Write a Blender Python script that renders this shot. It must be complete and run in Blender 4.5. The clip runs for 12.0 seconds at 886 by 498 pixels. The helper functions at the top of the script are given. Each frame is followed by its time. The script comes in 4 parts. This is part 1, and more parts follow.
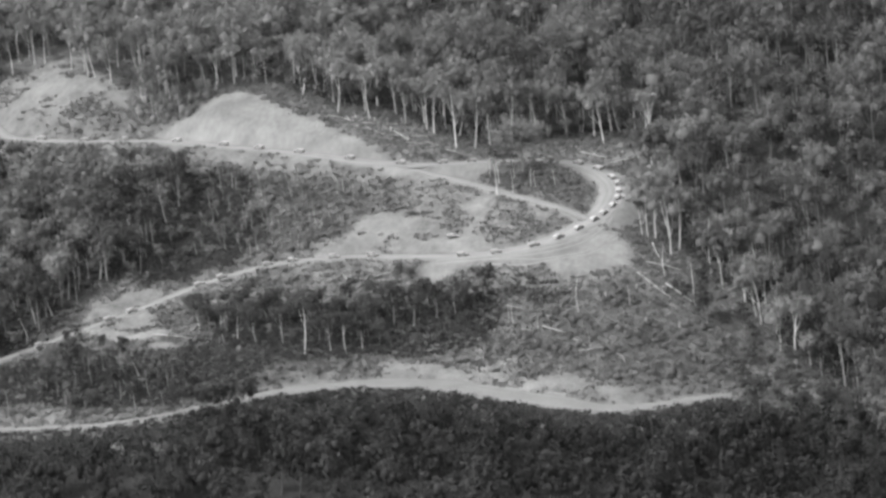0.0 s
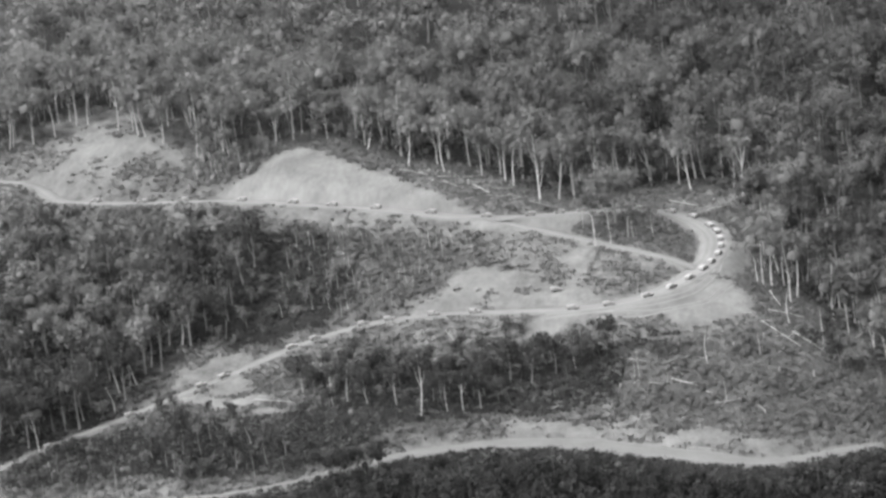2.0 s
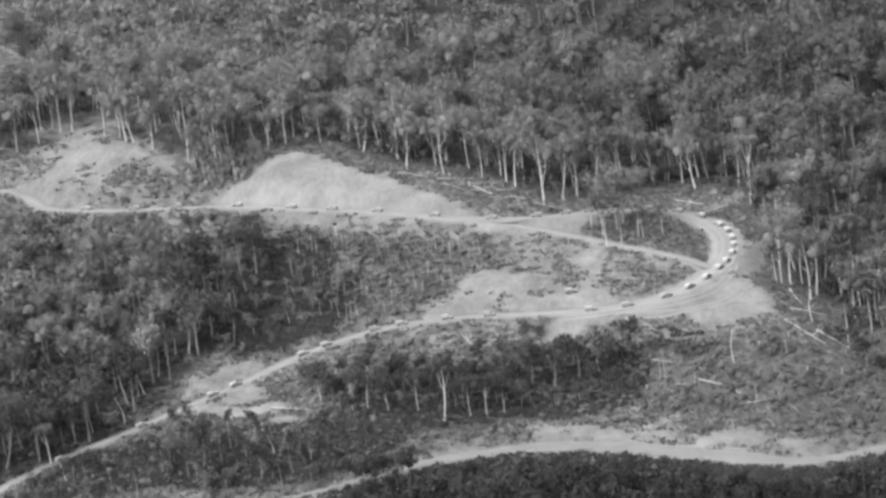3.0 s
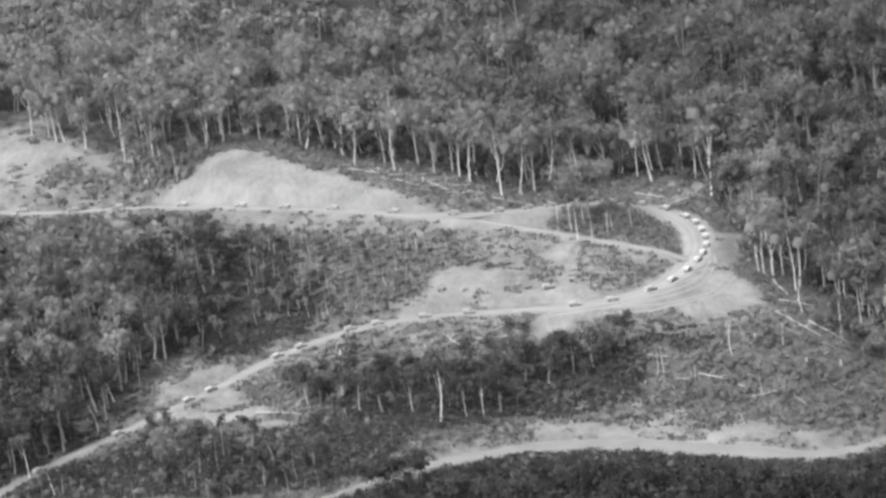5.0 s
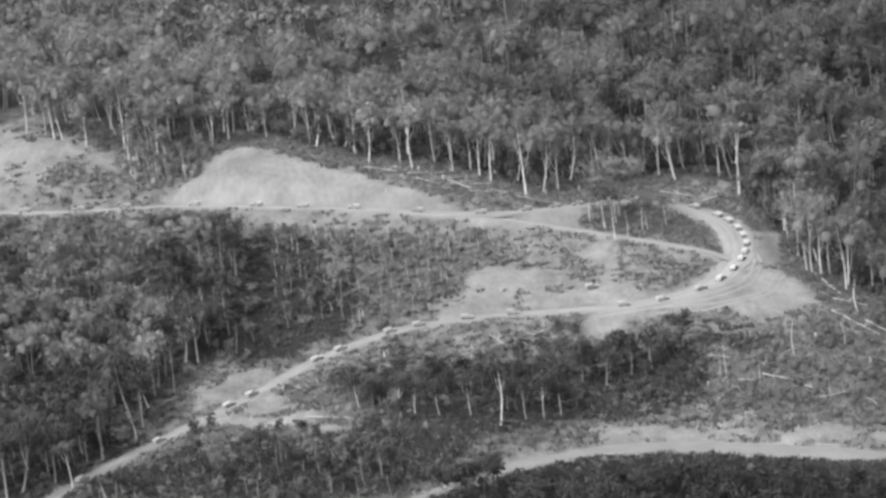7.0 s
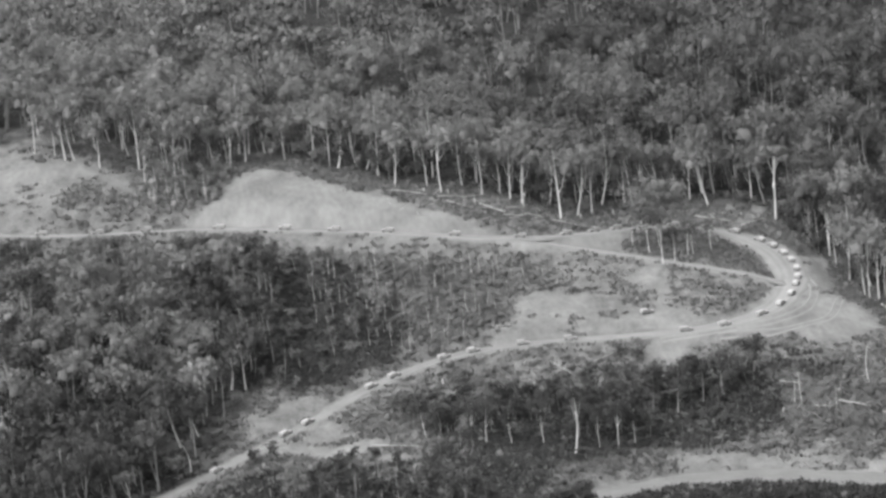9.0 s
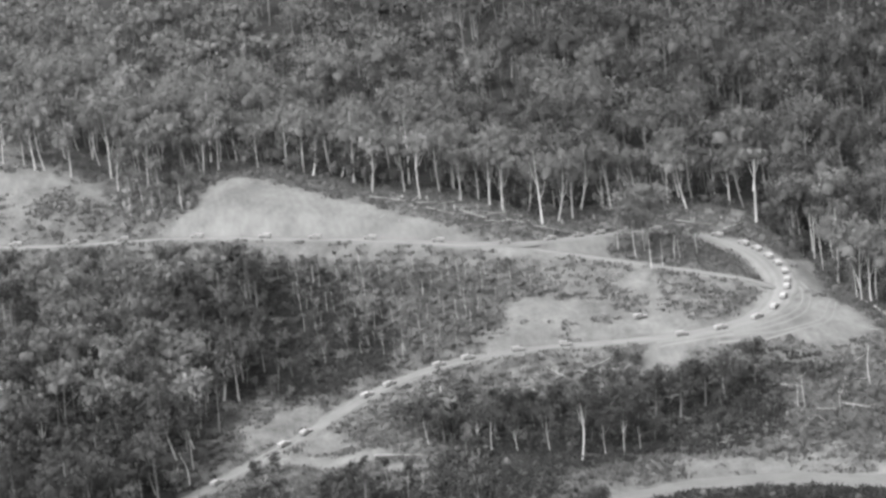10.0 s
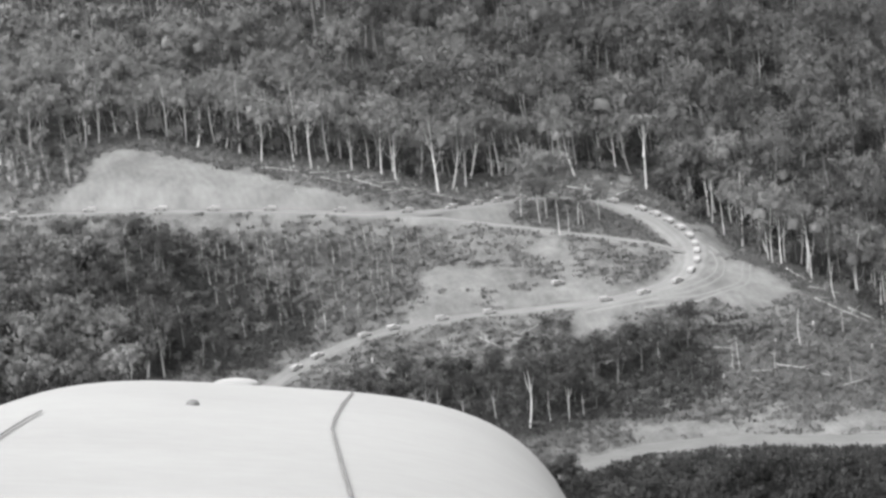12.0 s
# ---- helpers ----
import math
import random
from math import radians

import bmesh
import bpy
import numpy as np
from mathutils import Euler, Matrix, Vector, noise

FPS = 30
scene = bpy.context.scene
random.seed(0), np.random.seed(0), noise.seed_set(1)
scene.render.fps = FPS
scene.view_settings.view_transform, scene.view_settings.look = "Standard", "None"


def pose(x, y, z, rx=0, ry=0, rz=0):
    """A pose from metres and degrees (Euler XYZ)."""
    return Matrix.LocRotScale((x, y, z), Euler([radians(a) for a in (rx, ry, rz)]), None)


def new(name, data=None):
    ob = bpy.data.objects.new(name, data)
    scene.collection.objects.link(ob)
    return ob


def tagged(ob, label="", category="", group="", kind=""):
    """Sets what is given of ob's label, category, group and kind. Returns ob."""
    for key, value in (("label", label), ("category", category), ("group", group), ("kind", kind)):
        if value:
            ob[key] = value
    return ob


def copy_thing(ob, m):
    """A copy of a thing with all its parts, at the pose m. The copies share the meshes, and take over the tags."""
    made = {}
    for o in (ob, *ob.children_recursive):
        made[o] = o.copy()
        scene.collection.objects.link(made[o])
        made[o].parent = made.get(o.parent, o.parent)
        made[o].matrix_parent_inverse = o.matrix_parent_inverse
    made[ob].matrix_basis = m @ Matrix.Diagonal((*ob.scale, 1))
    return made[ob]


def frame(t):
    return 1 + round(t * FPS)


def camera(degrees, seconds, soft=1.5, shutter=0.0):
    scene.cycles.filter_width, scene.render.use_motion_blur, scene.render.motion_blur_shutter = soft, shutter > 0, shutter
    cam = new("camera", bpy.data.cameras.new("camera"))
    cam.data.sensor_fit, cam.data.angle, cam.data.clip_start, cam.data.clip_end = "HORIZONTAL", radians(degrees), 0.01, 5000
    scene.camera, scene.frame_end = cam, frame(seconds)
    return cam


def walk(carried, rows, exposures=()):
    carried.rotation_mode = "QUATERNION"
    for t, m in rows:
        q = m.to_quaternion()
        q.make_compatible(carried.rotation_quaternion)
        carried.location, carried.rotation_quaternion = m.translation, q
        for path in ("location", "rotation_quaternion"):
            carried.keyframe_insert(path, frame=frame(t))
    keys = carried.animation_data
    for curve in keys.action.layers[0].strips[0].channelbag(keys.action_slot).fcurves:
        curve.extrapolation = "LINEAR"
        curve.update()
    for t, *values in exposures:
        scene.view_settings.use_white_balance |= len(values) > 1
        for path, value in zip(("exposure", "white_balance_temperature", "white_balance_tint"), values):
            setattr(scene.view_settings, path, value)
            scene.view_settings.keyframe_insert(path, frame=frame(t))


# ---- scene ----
cam = camera(18.250, 12.0, soft=2.9)
PATH = [
    (0.0, pose(181.17, -733.05, 108.59, 80.612, 5.891, 14.165)),
    (0.5, pose(162.49, -728.98, 107.07, 80.600, 6.248, 13.092)),
    (1.0, pose(143.92, -724.86, 105.52, 81.050, 6.321, 12.144)),
    (1.5, pose(125.44, -720.61, 104.24, 81.687, 6.185, 11.968)),
    (2.0, pose(107.10, -716.65, 103.45, 81.964, 6.842, 10.729)),
    (2.5, pose(89.13, -713.04, 103.13, 81.967, 6.994, 9.742)),
    (3.0, pose(71.66, -709.78, 103.22, 81.911, 7.290, 8.156)),
    (3.2, pose(64.82, -708.50, 103.31, 82.046, 7.387, 7.441)),
    (4.8, pose(12.95, -698.33, 105.15, 81.361, 7.184, 2.652)),
    (5.0, pose(6.74, -696.56, 105.29, 81.352, 7.379, 2.284)),
    (5.5, pose(-8.48, -691.71, 105.49, 81.233, 7.277, 1.097)),
    (6.0, pose(-23.34, -686.40, 105.36, 81.172, 6.953, 0.038)),
    (6.5, pose(-37.90, -680.78, 104.88, 81.398, 7.045, -1.063)),
    (7.0, pose(-52.27, -674.77, 104.22, 81.234, 6.874, -1.860)),
    (7.5, pose(-66.66, -668.43, 103.55, 81.670, 6.859, -2.933)),
    (7.7, pose(-72.42, -665.88, 103.29, 81.743, 6.776, -3.212)),
    (9.3, pose(-118.94, -645.74, 101.60, 81.738, 6.231, -6.857)),
    (9.5, pose(-124.83, -643.25, 101.58, 81.676, 6.326, -7.515)),
    (10.0, pose(-139.59, -637.05, 101.70, 81.773, 6.357, -8.949)),
    (10.5, pose(-154.49, -630.85, 101.99, 81.523, 6.474, -10.537)),
    (11.0, pose(-169.57, -624.67, 102.31, 81.241, 6.523, -12.415)),
    (11.5, pose(-184.81, -618.49, 102.64, 80.712, 6.286, -14.666)),
    (12.0, pose(-200.09, -612.30, 102.96, 80.654, 6.177, -16.612)),
]
walk(cam, PATH, exposures=((0.0, 2.28), (3.0, 2.38), (5.0, 2.5), (6.0, 2.42), (7.0, 2.34), (7.5, 2.14), (9.5, 2.2), (10.5, 2.34), (11.5, 2.36), (12.0, 2.26)))

# ---- light: hazy sun and a colourless sky (the film is black and white) ----
SUN_AZIMUTH, SUN_HEIGHT = radians(-124.0), radians(53.0)   # azimuth from +y, clockwise
world = bpy.data.worlds.new("world")
scene.world = world
world.use_nodes = True
wn = world.node_tree.nodes
sky = wn.new("ShaderNodeTexSky")
sky.sky_type = "NISHITA"
sky.sun_disc = False
sky.sun_elevation = SUN_HEIGHT
sky.sun_rotation = SUN_AZIMUTH
sky.dust_density = 3.0
grey_sky = wn.new("ShaderNodeRGBToBW")
world.node_tree.links.new(sky.outputs["Color"], grey_sky.inputs["Color"])
world.node_tree.links.new(grey_sky.outputs["Val"], wn["Background"].inputs["Color"])
wn["Background"].inputs["Strength"].default_value = 0.15
sun_data = bpy.data.lights.new("sun", "SUN")
sun_data.energy = 0.55
sun_data.angle = radians(14.0)
sun_data.color = (1.0, 0.995, 0.985)
sun = new("sun", sun_data)
to_sun = Vector((math.sin(SUN_AZIMUTH) * math.cos(SUN_HEIGHT), math.cos(SUN_AZIMUTH) * math.cos(SUN_HEIGHT), math.sin(SUN_HEIGHT)))
sun.rotation_euler = to_sun.to_track_quat("Z", "Y").to_euler()
sun.location = (0, 0, 400)


# ---- materials, all in greys ----
def material(name, low, high, scale, rough=0.9, bump=0.0, fine=0.0, island=0.0, translucent=0.0, metal=0.0, random_object=0.0, bump_distance=0.1, tone=0.0):
    """A grey surface that varies from low to high by noise at two scales."""
    mat = bpy.data.materials.new(name)
    mat.use_nodes = True
    nt = mat.node_tree
    n, link = nt.nodes, nt.links.new
    bsdf = n["Principled BSDF"]
    bsdf.inputs["Roughness"].default_value = rough
    bsdf.inputs["Metallic"].default_value = metal
    bsdf.inputs["Specular IOR Level"].default_value = 0.25
    geo = n.new("ShaderNodeNewGeometry")
    coarse = n.new("ShaderNodeTexNoise")
    coarse.inputs["Scale"].default_value = scale
    coarse.inputs["Detail"].default_value = 4.0
    small = n.new("ShaderNodeTexNoise")
    small.inputs["Scale"].default_value = scale * (22.0 if translucent else 9.0)   # leaves vary from spray to spray
    small.inputs["Detail"].default_value = 3.0
    for tex in (coarse, small):
        link(geo.outputs["Position"], tex.inputs["Vector"])
    total = n.new("ShaderNodeMath")
    total.operation = "MULTIPLY_ADD"
    link(small.outputs["Fac"], total.inputs[0])
    total.inputs[1].default_value = fine
    link(coarse.outputs["Fac"], total.inputs[2])
    value = total.outputs[0]
    for amount, source in ((island, geo.outputs["Random Per Island"]), (random_object, None), (tone, "tone")):
        if amount:
            if source == "tone":
                source = n.new("ShaderNodeAttribute")
                source.attribute_name = "tone"
                source = source.outputs["Fac"]
            elif source is None:
                source = n.new("ShaderNodeObjectInfo").outputs["Random"]
            add = n.new("ShaderNodeMath")
            add.operation = "MULTIPLY_ADD"
            link(source, add.inputs[0])
            add.inputs[1].default_value = amount
            link(value, add.inputs[2])
            value = add.outputs[0]
    extra = fine + island + random_object + tone
    ramp = n.new("ShaderNodeMapRange")
    ramp.inputs["From Min"].default_value = 0.5 + extra * 0.5 - 0.24 - extra * 0.32
    ramp.inputs["From Max"].default_value = 0.5 + extra * 0.5 + 0.24 + extra * 0.32
    ramp.inputs["To Min"].default_value = low
    ramp.inputs["To Max"].default_value = high
    link(value, ramp.inputs["Value"])
    shade = ramp.outputs["Result"]
    link(shade, bsdf.inputs["Base Color"])
    if bump:
        b = n.new("ShaderNodeBump")
        b.inputs["Strength"].default_value = bump
        b.inputs["Distance"].default_value = bump_distance
        link(small.outputs["Fac"], b.inputs["Height"])
        link(b.outputs["Normal"], bsdf.inputs["Normal"])
    if translucent:
        tr = n.new("ShaderNodeBsdfTranslucent")
        link(shade, tr.inputs["Color"])
        mix = n.new("ShaderNodeMixShader")
        mix.inputs["Fac"].default_value = translucent
        link(bsdf.outputs[0], mix.inputs[1])
        link(tr.outputs[0], mix.inputs[2])
        link(mix.outputs[0], n["Material Output"].inputs["Surface"])
    return mat


LEAF = material("leaf", 0.07, 0.18, 0.12, rough=0.9, fine=0.35, island=0.3, translucent=0.16, random_object=0.9, bump=0.5, bump_distance=0.35)
JUNGLE_LEAF = material("jungle_leaf", 0.045, 0.15, 0.12, rough=0.9, fine=0.35, island=0.3, translucent=0.14, random_object=1.0, bump=0.5, bump_distance=0.35)
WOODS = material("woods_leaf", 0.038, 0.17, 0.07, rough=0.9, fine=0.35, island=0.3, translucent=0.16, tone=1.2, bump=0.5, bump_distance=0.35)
# understorey leaves, the deep shade inside the forest put into their colour
SHADED_WOODS = material("shaded_woods_leaf", 0.035, 0.1, 0.07, rough=0.9, fine=0.35, island=0.3, translucent=0.14, tone=1.0, bump=0.5, bump_distance=0.35)
# near treetops: the lack of haze put into a darker leaf colour
UNHAZED_WOODS = material("unhazed_woods_leaf", 0.008, 0.05, 0.07, rough=0.9, fine=0.35, island=0.2, translucent=0.2, tone=1.0, bump=0.5, bump_distance=0.35)
# jungle leaf darkened low on the slope, thinner haze put into its colour
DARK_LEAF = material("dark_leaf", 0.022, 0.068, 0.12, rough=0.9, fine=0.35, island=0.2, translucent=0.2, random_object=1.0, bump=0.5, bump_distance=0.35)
# the shrub again, with the shade of hollows put into its colour
SHADED_SHRUB = material("shaded_shrub", 0.023, 0.062, 0.06, rough=0.95, fine=0.3, island=0.3, translucent=0.3)
DARK_BUSH = material("bush_leaf", 0.05, 0.118, 0.06, rough=0.95, fine=0.3, island=0.3, translucent=0.35)
PALE_SHRUB = material("pale_shrub", 0.09, 0.19, 0.06, rough=0.95, fine=0.3, island=0.3, translucent=0.3)
SHRUB = material("shrub", 0.056, 0.13, 0.06, rough=0.95, fine=0.3, island=0.3, translucent=0.4)
BARK = material("bark", 0.19, 0.44, 0.35, rough=0.9, fine=0.8, bump=0.5, island=0.3)
MID_BARK = material("forest_bark", 0.09, 0.2, 0.5, rough=0.9, fine=0.5, bump=0.5, island=0.3)
DARK_BARK = material("dark_bark", 0.10, 0.22, 0.5, rough=0.9, fine=0.5, bump=0.5, island=0.3)
# trunks under the near crowns, their shade put into the bark colour
SHADE_BARK = material("shade_bark", 0.035, 0.085, 0.5, rough=0.9, fine=0.5, bump=0.5, island=0.3)
DEADWOOD = material("deadwood", 0.18, 0.32, 0.6, rough=0.85, fine=0.5, bump=0.4, random_object=0.3)
ROAD_EARTH = material("road_earth", 0.082, 0.172, 0.15, rough=0.95, fine=0.6, bump=0.4, tone=0.7)


def ground_material():
    """Bare pale earth and a dark litter of grass and leaves, mixed by the vertex attribute bare and broken up by noise;
    black rotted leaves under the forest, and shade put into the colour there and in hollows.
    """
    mat = bpy.data.materials.new("hill_ground")
    mat.use_nodes = True
    nt = mat.node_tree
    n, link = nt.nodes, nt.links.new
    bsdf = n["Principled BSDF"]
    bsdf.inputs["Roughness"].default_value = 0.95
    bsdf.inputs["Specular IOR Level"].default_value = 0.15
    geo = n.new("ShaderNodeNewGeometry")
    attr = n.new("ShaderNodeAttribute")
    attr.attribute_name = "bare"

    def noise_of(scale, detail, stretch=None):
        tex = n.new("ShaderNodeTexNoise")
        tex.inputs["Scale"].default_value = scale
        tex.inputs["Detail"].default_value = detail
        if stretch:
            mp = n.new("ShaderNodeMapping")
            mp.inputs["Scale"].default_value = stretch
            link(geo.outputs["Position"], mp.inputs["Vector"])
            link(mp.outputs["Vector"], tex.inputs["Vector"])
        else:
            link(geo.outputs["Position"], tex.inputs["Vector"])
        return tex.outputs["Fac"]

    def ranged(source, lo, hi, a, b):
        r = n.new("ShaderNodeMapRange")
        for key, v in (("From Min", lo), ("From Max", hi), ("To Min", a), ("To Max", b)):
            r.inputs[key].default_value = v
        link(source, r.inputs["Value"])
        return r.outputs["Result"]

    def joined(a, b, how):
        m = n.new("ShaderNodeMath")
        m.operation = how
        link(a, m.inputs[0])
        link(b, m.inputs[1])
        return m.outputs[0]

    patchy = joined(attr.outputs["Fac"], ranged(noise_of(0.2, 6), 0.25, 0.75, -0.3, 0.3), "ADD")
    patchy = joined(patchy, ranged(noise_of(1.1, 3), 0.3, 0.7, -0.13, 0.13), "ADD")
    fac = ranged(patchy, 0.25, 0.85, 0.0, 1.0)
    earth = joined(ranged(noise_of(0.10, 5), 0.3, 0.7, 0.086, 0.14), ranged(noise_of(0.8, 4, (1.0, 0.5, 0.4)), 0.3, 0.7, -0.014, 0.014), "ADD")
    litter = joined(ranged(noise_of(0.35, 5), 0.3, 0.7, 0.045, 0.112), ranged(noise_of(2.5, 3), 0.3, 0.7, -0.02, 0.03), "ADD")
    mould_shade = n.new("ShaderNodeAttribute")
    mould_shade.attribute_name = "mould_shade"
    litter = joined(litter, ranged(mould_shade.outputs["Fac"], 0.0, 1.0, 1.0, 0.24), "MULTIPLY")
    mix = n.new("ShaderNodeMix")
    link(fac, mix.inputs["Factor"])
    link(litter, mix.inputs["A"])
    link(earth, mix.inputs["B"])
    link(mix.outputs["Result"], bsdf.inputs["Base Color"])
    bump = n.new("ShaderNodeBump")
    bump.inputs["Strength"].default_value = 0.6
    bump.inputs["Distance"].default_value = 0.2
    link(noise_of(1.6, 5), bump.inputs["Height"])
    link(bump.outputs["Normal"], bsdf.inputs["Normal"])
    return mat


GROUND = ground_material()


# ---- mesh helpers ----
def mesh_from(name, verts, faces, mats, index=None, smooth=False, tone=None):
    """A mesh from arrays of corners and of faces that all have the same number of corners."""
    me = bpy.data.meshes.new(name)
    verts, faces = np.asarray(verts, np.float32), np.asarray(faces, np.int32)
    k = faces.shape[1]
    me.vertices.add(len(verts))
    me.vertices.foreach_set("co", verts.ravel())
    me.loops.add(faces.size)
    me.loops.foreach_set("vertex_index", faces.ravel())
    me.polygons.add(len(faces))
    me.polygons.foreach_set("loop_start", np.arange(0, faces.size, k, dtype=np.int32))
    me.polygons.foreach_set("loop_total", np.full(len(faces), k, np.int32))
    for m in mats:
        me.materials.append(m)
    if index is not None:
        me.polygons.foreach_set("material_index", np.asarray(index, np.int32))
    if smooth is not False:
        me.polygons.foreach_set("use_smooth", np.ones(len(faces), bool) if smooth is True else smooth)
    if tone is not None:
        me.attributes.new("tone", "FLOAT", "POINT").data.foreach_set("value", np.asarray(tone, np.float32))
    me.update(calc_edges=True)
    me.validate()
    return me


def part(name, bm, mat, parent, label=""):
    """Links a bmesh or mesh as one object under a thing or a part."""
    if isinstance(bm, bmesh.types.BMesh):
        me = bpy.data.meshes.new(name)
        bm.to_mesh(me)
        bm.free()
        me.materials.append(mat)
    else:
        me = bm
    ob = new(name, me)
    ob.parent = parent
    return tagged(ob, label)


def smoothstep(v):
    v = np.clip(v, 0.0, 1.0)
    return v * v * (3 - 2 * v)


# ---- the lie of the land: roads and spot heights ----
def spline(points, step=1.0):
    """A smooth line through points, about one step between its corners."""
    p = np.array(points, float)
    p = np.vstack([2 * p[0] - p[1], p, 2 * p[-1] - p[-2]])
    out = []
    for a, b, c, d in zip(p[:-3], p[1:-2], p[2:-1], p[3:]):
        count = max(2, int(np.linalg.norm((c - b)[:2]) / step))
        for s in np.arange(count) / count:
            out.append(0.5 * (2 * b + (c - a) * s + (2 * a - 5 * b + 4 * c - d) * s * s + (3 * b - a - 3 * c + d) * s ** 3))
    out.append(p[-2])
    return np.array(out)


# x, y, z and half the width of the carriageway
UPPER_LEG = [(-230, 56, 30, 2), (-184, 51, 26, 2), (-170, 47, 23.5, 2), (-160, 39.5, 19.5, 2.2), (-147, 37, 18, 2.2), (-135, 37, 16.8, 2.2),
             (-123, 37.5, 16, 2.3), (-108, 36, 15, 2.4), (-93, 31, 13.7, 2.6), (-78, 27, 12, 2.8), (-63, 24, 10.2, 3), (-49, 20.5, 8.2, 3.4), (-38, 18.5, 6.6, 3.6),
             (-27, 18.5, 5.4, 3.4), (-17, 21.5, 4.6, 3.2), (-5.5, 26.5, 3.7, 3), (6.5, 30, 2.6, 3)]
HAIRPIN = [(6.5, 30, 2.6, 3), (16.5, 29, 0.8, 3.2), (25, 23, -1.8, 3.4), (29.8, 13.7, -4.6, 3.6), (30.5, 3, -6.8, 3.8), (28.5, -9.5, -8.7, 4), (23, -22, -10.4, 4),
           (16.5, -29.5, -11.6, 3.8), (6.5, -33.2, -12.4, 3.6), (-4.5, -33.5, -12.6, 3.4), (-18, -31.7, -12.5, 3.2)]
MIDDLE_LEG = [(-18, -31.7, -12.5, 3.2), (-28.5, -30.3, -12, 3), (-39.5, -29.7, -11.8, 2.8), (-52, -30.7, -12, 2.6), (-60, -32, -12.8, 2.5), (-71, -36, -14.7, 2.2),
              (-79, -41, -16.6, 2.0), (-87, -47.5, -18.7, 1.9), (-96.5, -54.3, -20.9, 1.8), (-105.5, -60.3, -23, 1.8), (-114.5, -66.3, -25.2, 1.8), (-124, -75, -27, 1.8),
              (-132, -86, -28.4, 1.8), (-140, -100, -30, 1.8), (-165, -135, -36, 1.8)]
LOWER_LEG = [(-230, -112, -36, 0.9), (-160, -118, -34.5, 0.9), (-130, -120, -34, 0.9), (-102, -121, -34, 0.9), (-86, -122, -34, 0.9), (-71, -121, -33.6, 1.0), (-57, -116, -32.9, 1.0),
             (-41, -103.5, -32.5, 2.4), (-33, -97, -32.8, 3.0), (-23, -91, -33.6, 3.6), (-11, -88, -34.3, 4.2), (6, -90, -35.4, 4.4), (22, -97, -36.7, 4.2), (37, -102, -38.2, 4),
             (48, -102, -40, 3.0), (61, -94.5, -41, 2.4), (72, -86, -41.6, 1.8)]
SPUR = [(-35, 17.6, 6.15, 1.3), (-28, 14.9, 4.85, 1.6), (-21, 12.3, 3.1, 1.8), (-7, 6.5, 0, 1.8), (6, 0, -3, 1.8), (19, -6, -6, 1.8), (24.5, -8.6, -7.75, 1.8), (26.5, -9.4, -8.5, 1.6), (28.5, -10.2, -9.3, 1.2)]

# spot heights of the slopes
HILL_SPOTS = [(-88, 46, 24.8), (-102, 54, 24), (-73, 59, 23.4), (-59, 50, 18.5), (-42, 51, 17), (-56, 45, 15.8), (-37, 48, 14.5), (-20, 32, 7.2), (-11, 45, 5.6),
              (22, 50, 3.5), (36, 39, -0.4), (59, 33, -4), (-133, 57, 32), (-139, 59, 34), (-150, 55, 30), (-113, 42, 15), (-74, 130, 27), (-110, 102, 35),
              (-23, 86, 14), (-3, 104, 21), (25, 85, 16), (57, 68, 12), (90, 48, 0), (48, 68, 6), (0, 220, 52), (-150, 220, 62), (150, 220, 45), (150, 60, -8)]
SPUR_SPOTS = [(27, 12, -7), (43, -15, -11.6), (32, -44, -16), (9, -45, -15), (-4, -18, -12.5), (0, 0, 0), (8, -15, -7), (-34, 0, -4.7), (-46, 6, 3),
              (-82, -18, -11.7), (-105, -40, -13), (-116, -46, -20), (-119, -58, -25), (-51, -67, -19.5), (-16, -46, -16), (1, -56, -20)]
LOW_SPOTS = [(-99, -75, -23.4), (-119, -68, -29), (-73, -70, -25), (-36, -70, -29), (17, -62, -26), (45, -55, -24), (43, -44, -17), (56, -42, -22), (78, -20, -26),
             (68, -19, -24), (71, -56, -37), (-17, -71, -33), (9, -74, -33), (36, -112, -39), (-40, -106, -33), (-128, -94, -27), (-20, -155, -52), (60, -150, -55),
             (-130, -150, -45), (150, -100, -55), (-230, -30, 0)]

ROADS = {"upper": spline(UPPER_LEG), "hairpin": spline(HAIRPIN), "middle": spline(MIDDLE_LEG), "lower": spline(LOWER_LEG), "spur": spline(SPUR)}
ALL_ROAD = np.vstack(list(ROADS.values()))
KNOWN = np.array(HILL_SPOTS + SPUR_SPOTS + LOW_SPOTS + [p[:3] for p in UPPER_LEG[::2] + HAIRPIN[1::2] + MIDDLE_LEG[1::2] + LOWER_LEG[::2]], float)


def plate_kernel(q, c):
    d2 = ((q[:, None, :] - c[None, :, :]) ** 2).sum(2)
    return 0.5 * d2 * np.log(d2 + 1e-9) / 1e3


def plate_weights():
    """Weights of a thin plate bent over the known heights."""
    n = len(KNOWN)
    a = np.zeros((n + 3, n + 3))
    a[:n, :n] = plate_kernel(KNOWN[:, :2], KNOWN[:, :2]) + 0.8 * np.eye(n)
    a[:n, n] = 1
    a[:n, n + 1:] = KNOWN[:, :2]
    a[n:, :n] = a[:n, n:].T
    return np.linalg.solve(a, np.r_[KNOWN[:, 2], 0, 0, 0])


PLATE = plate_weights()
WAVES = [(random.uniform(0.06, 0.5), random.uniform(0, 6.28), random.uniform(0, 6.28)) for _ in range(26)]


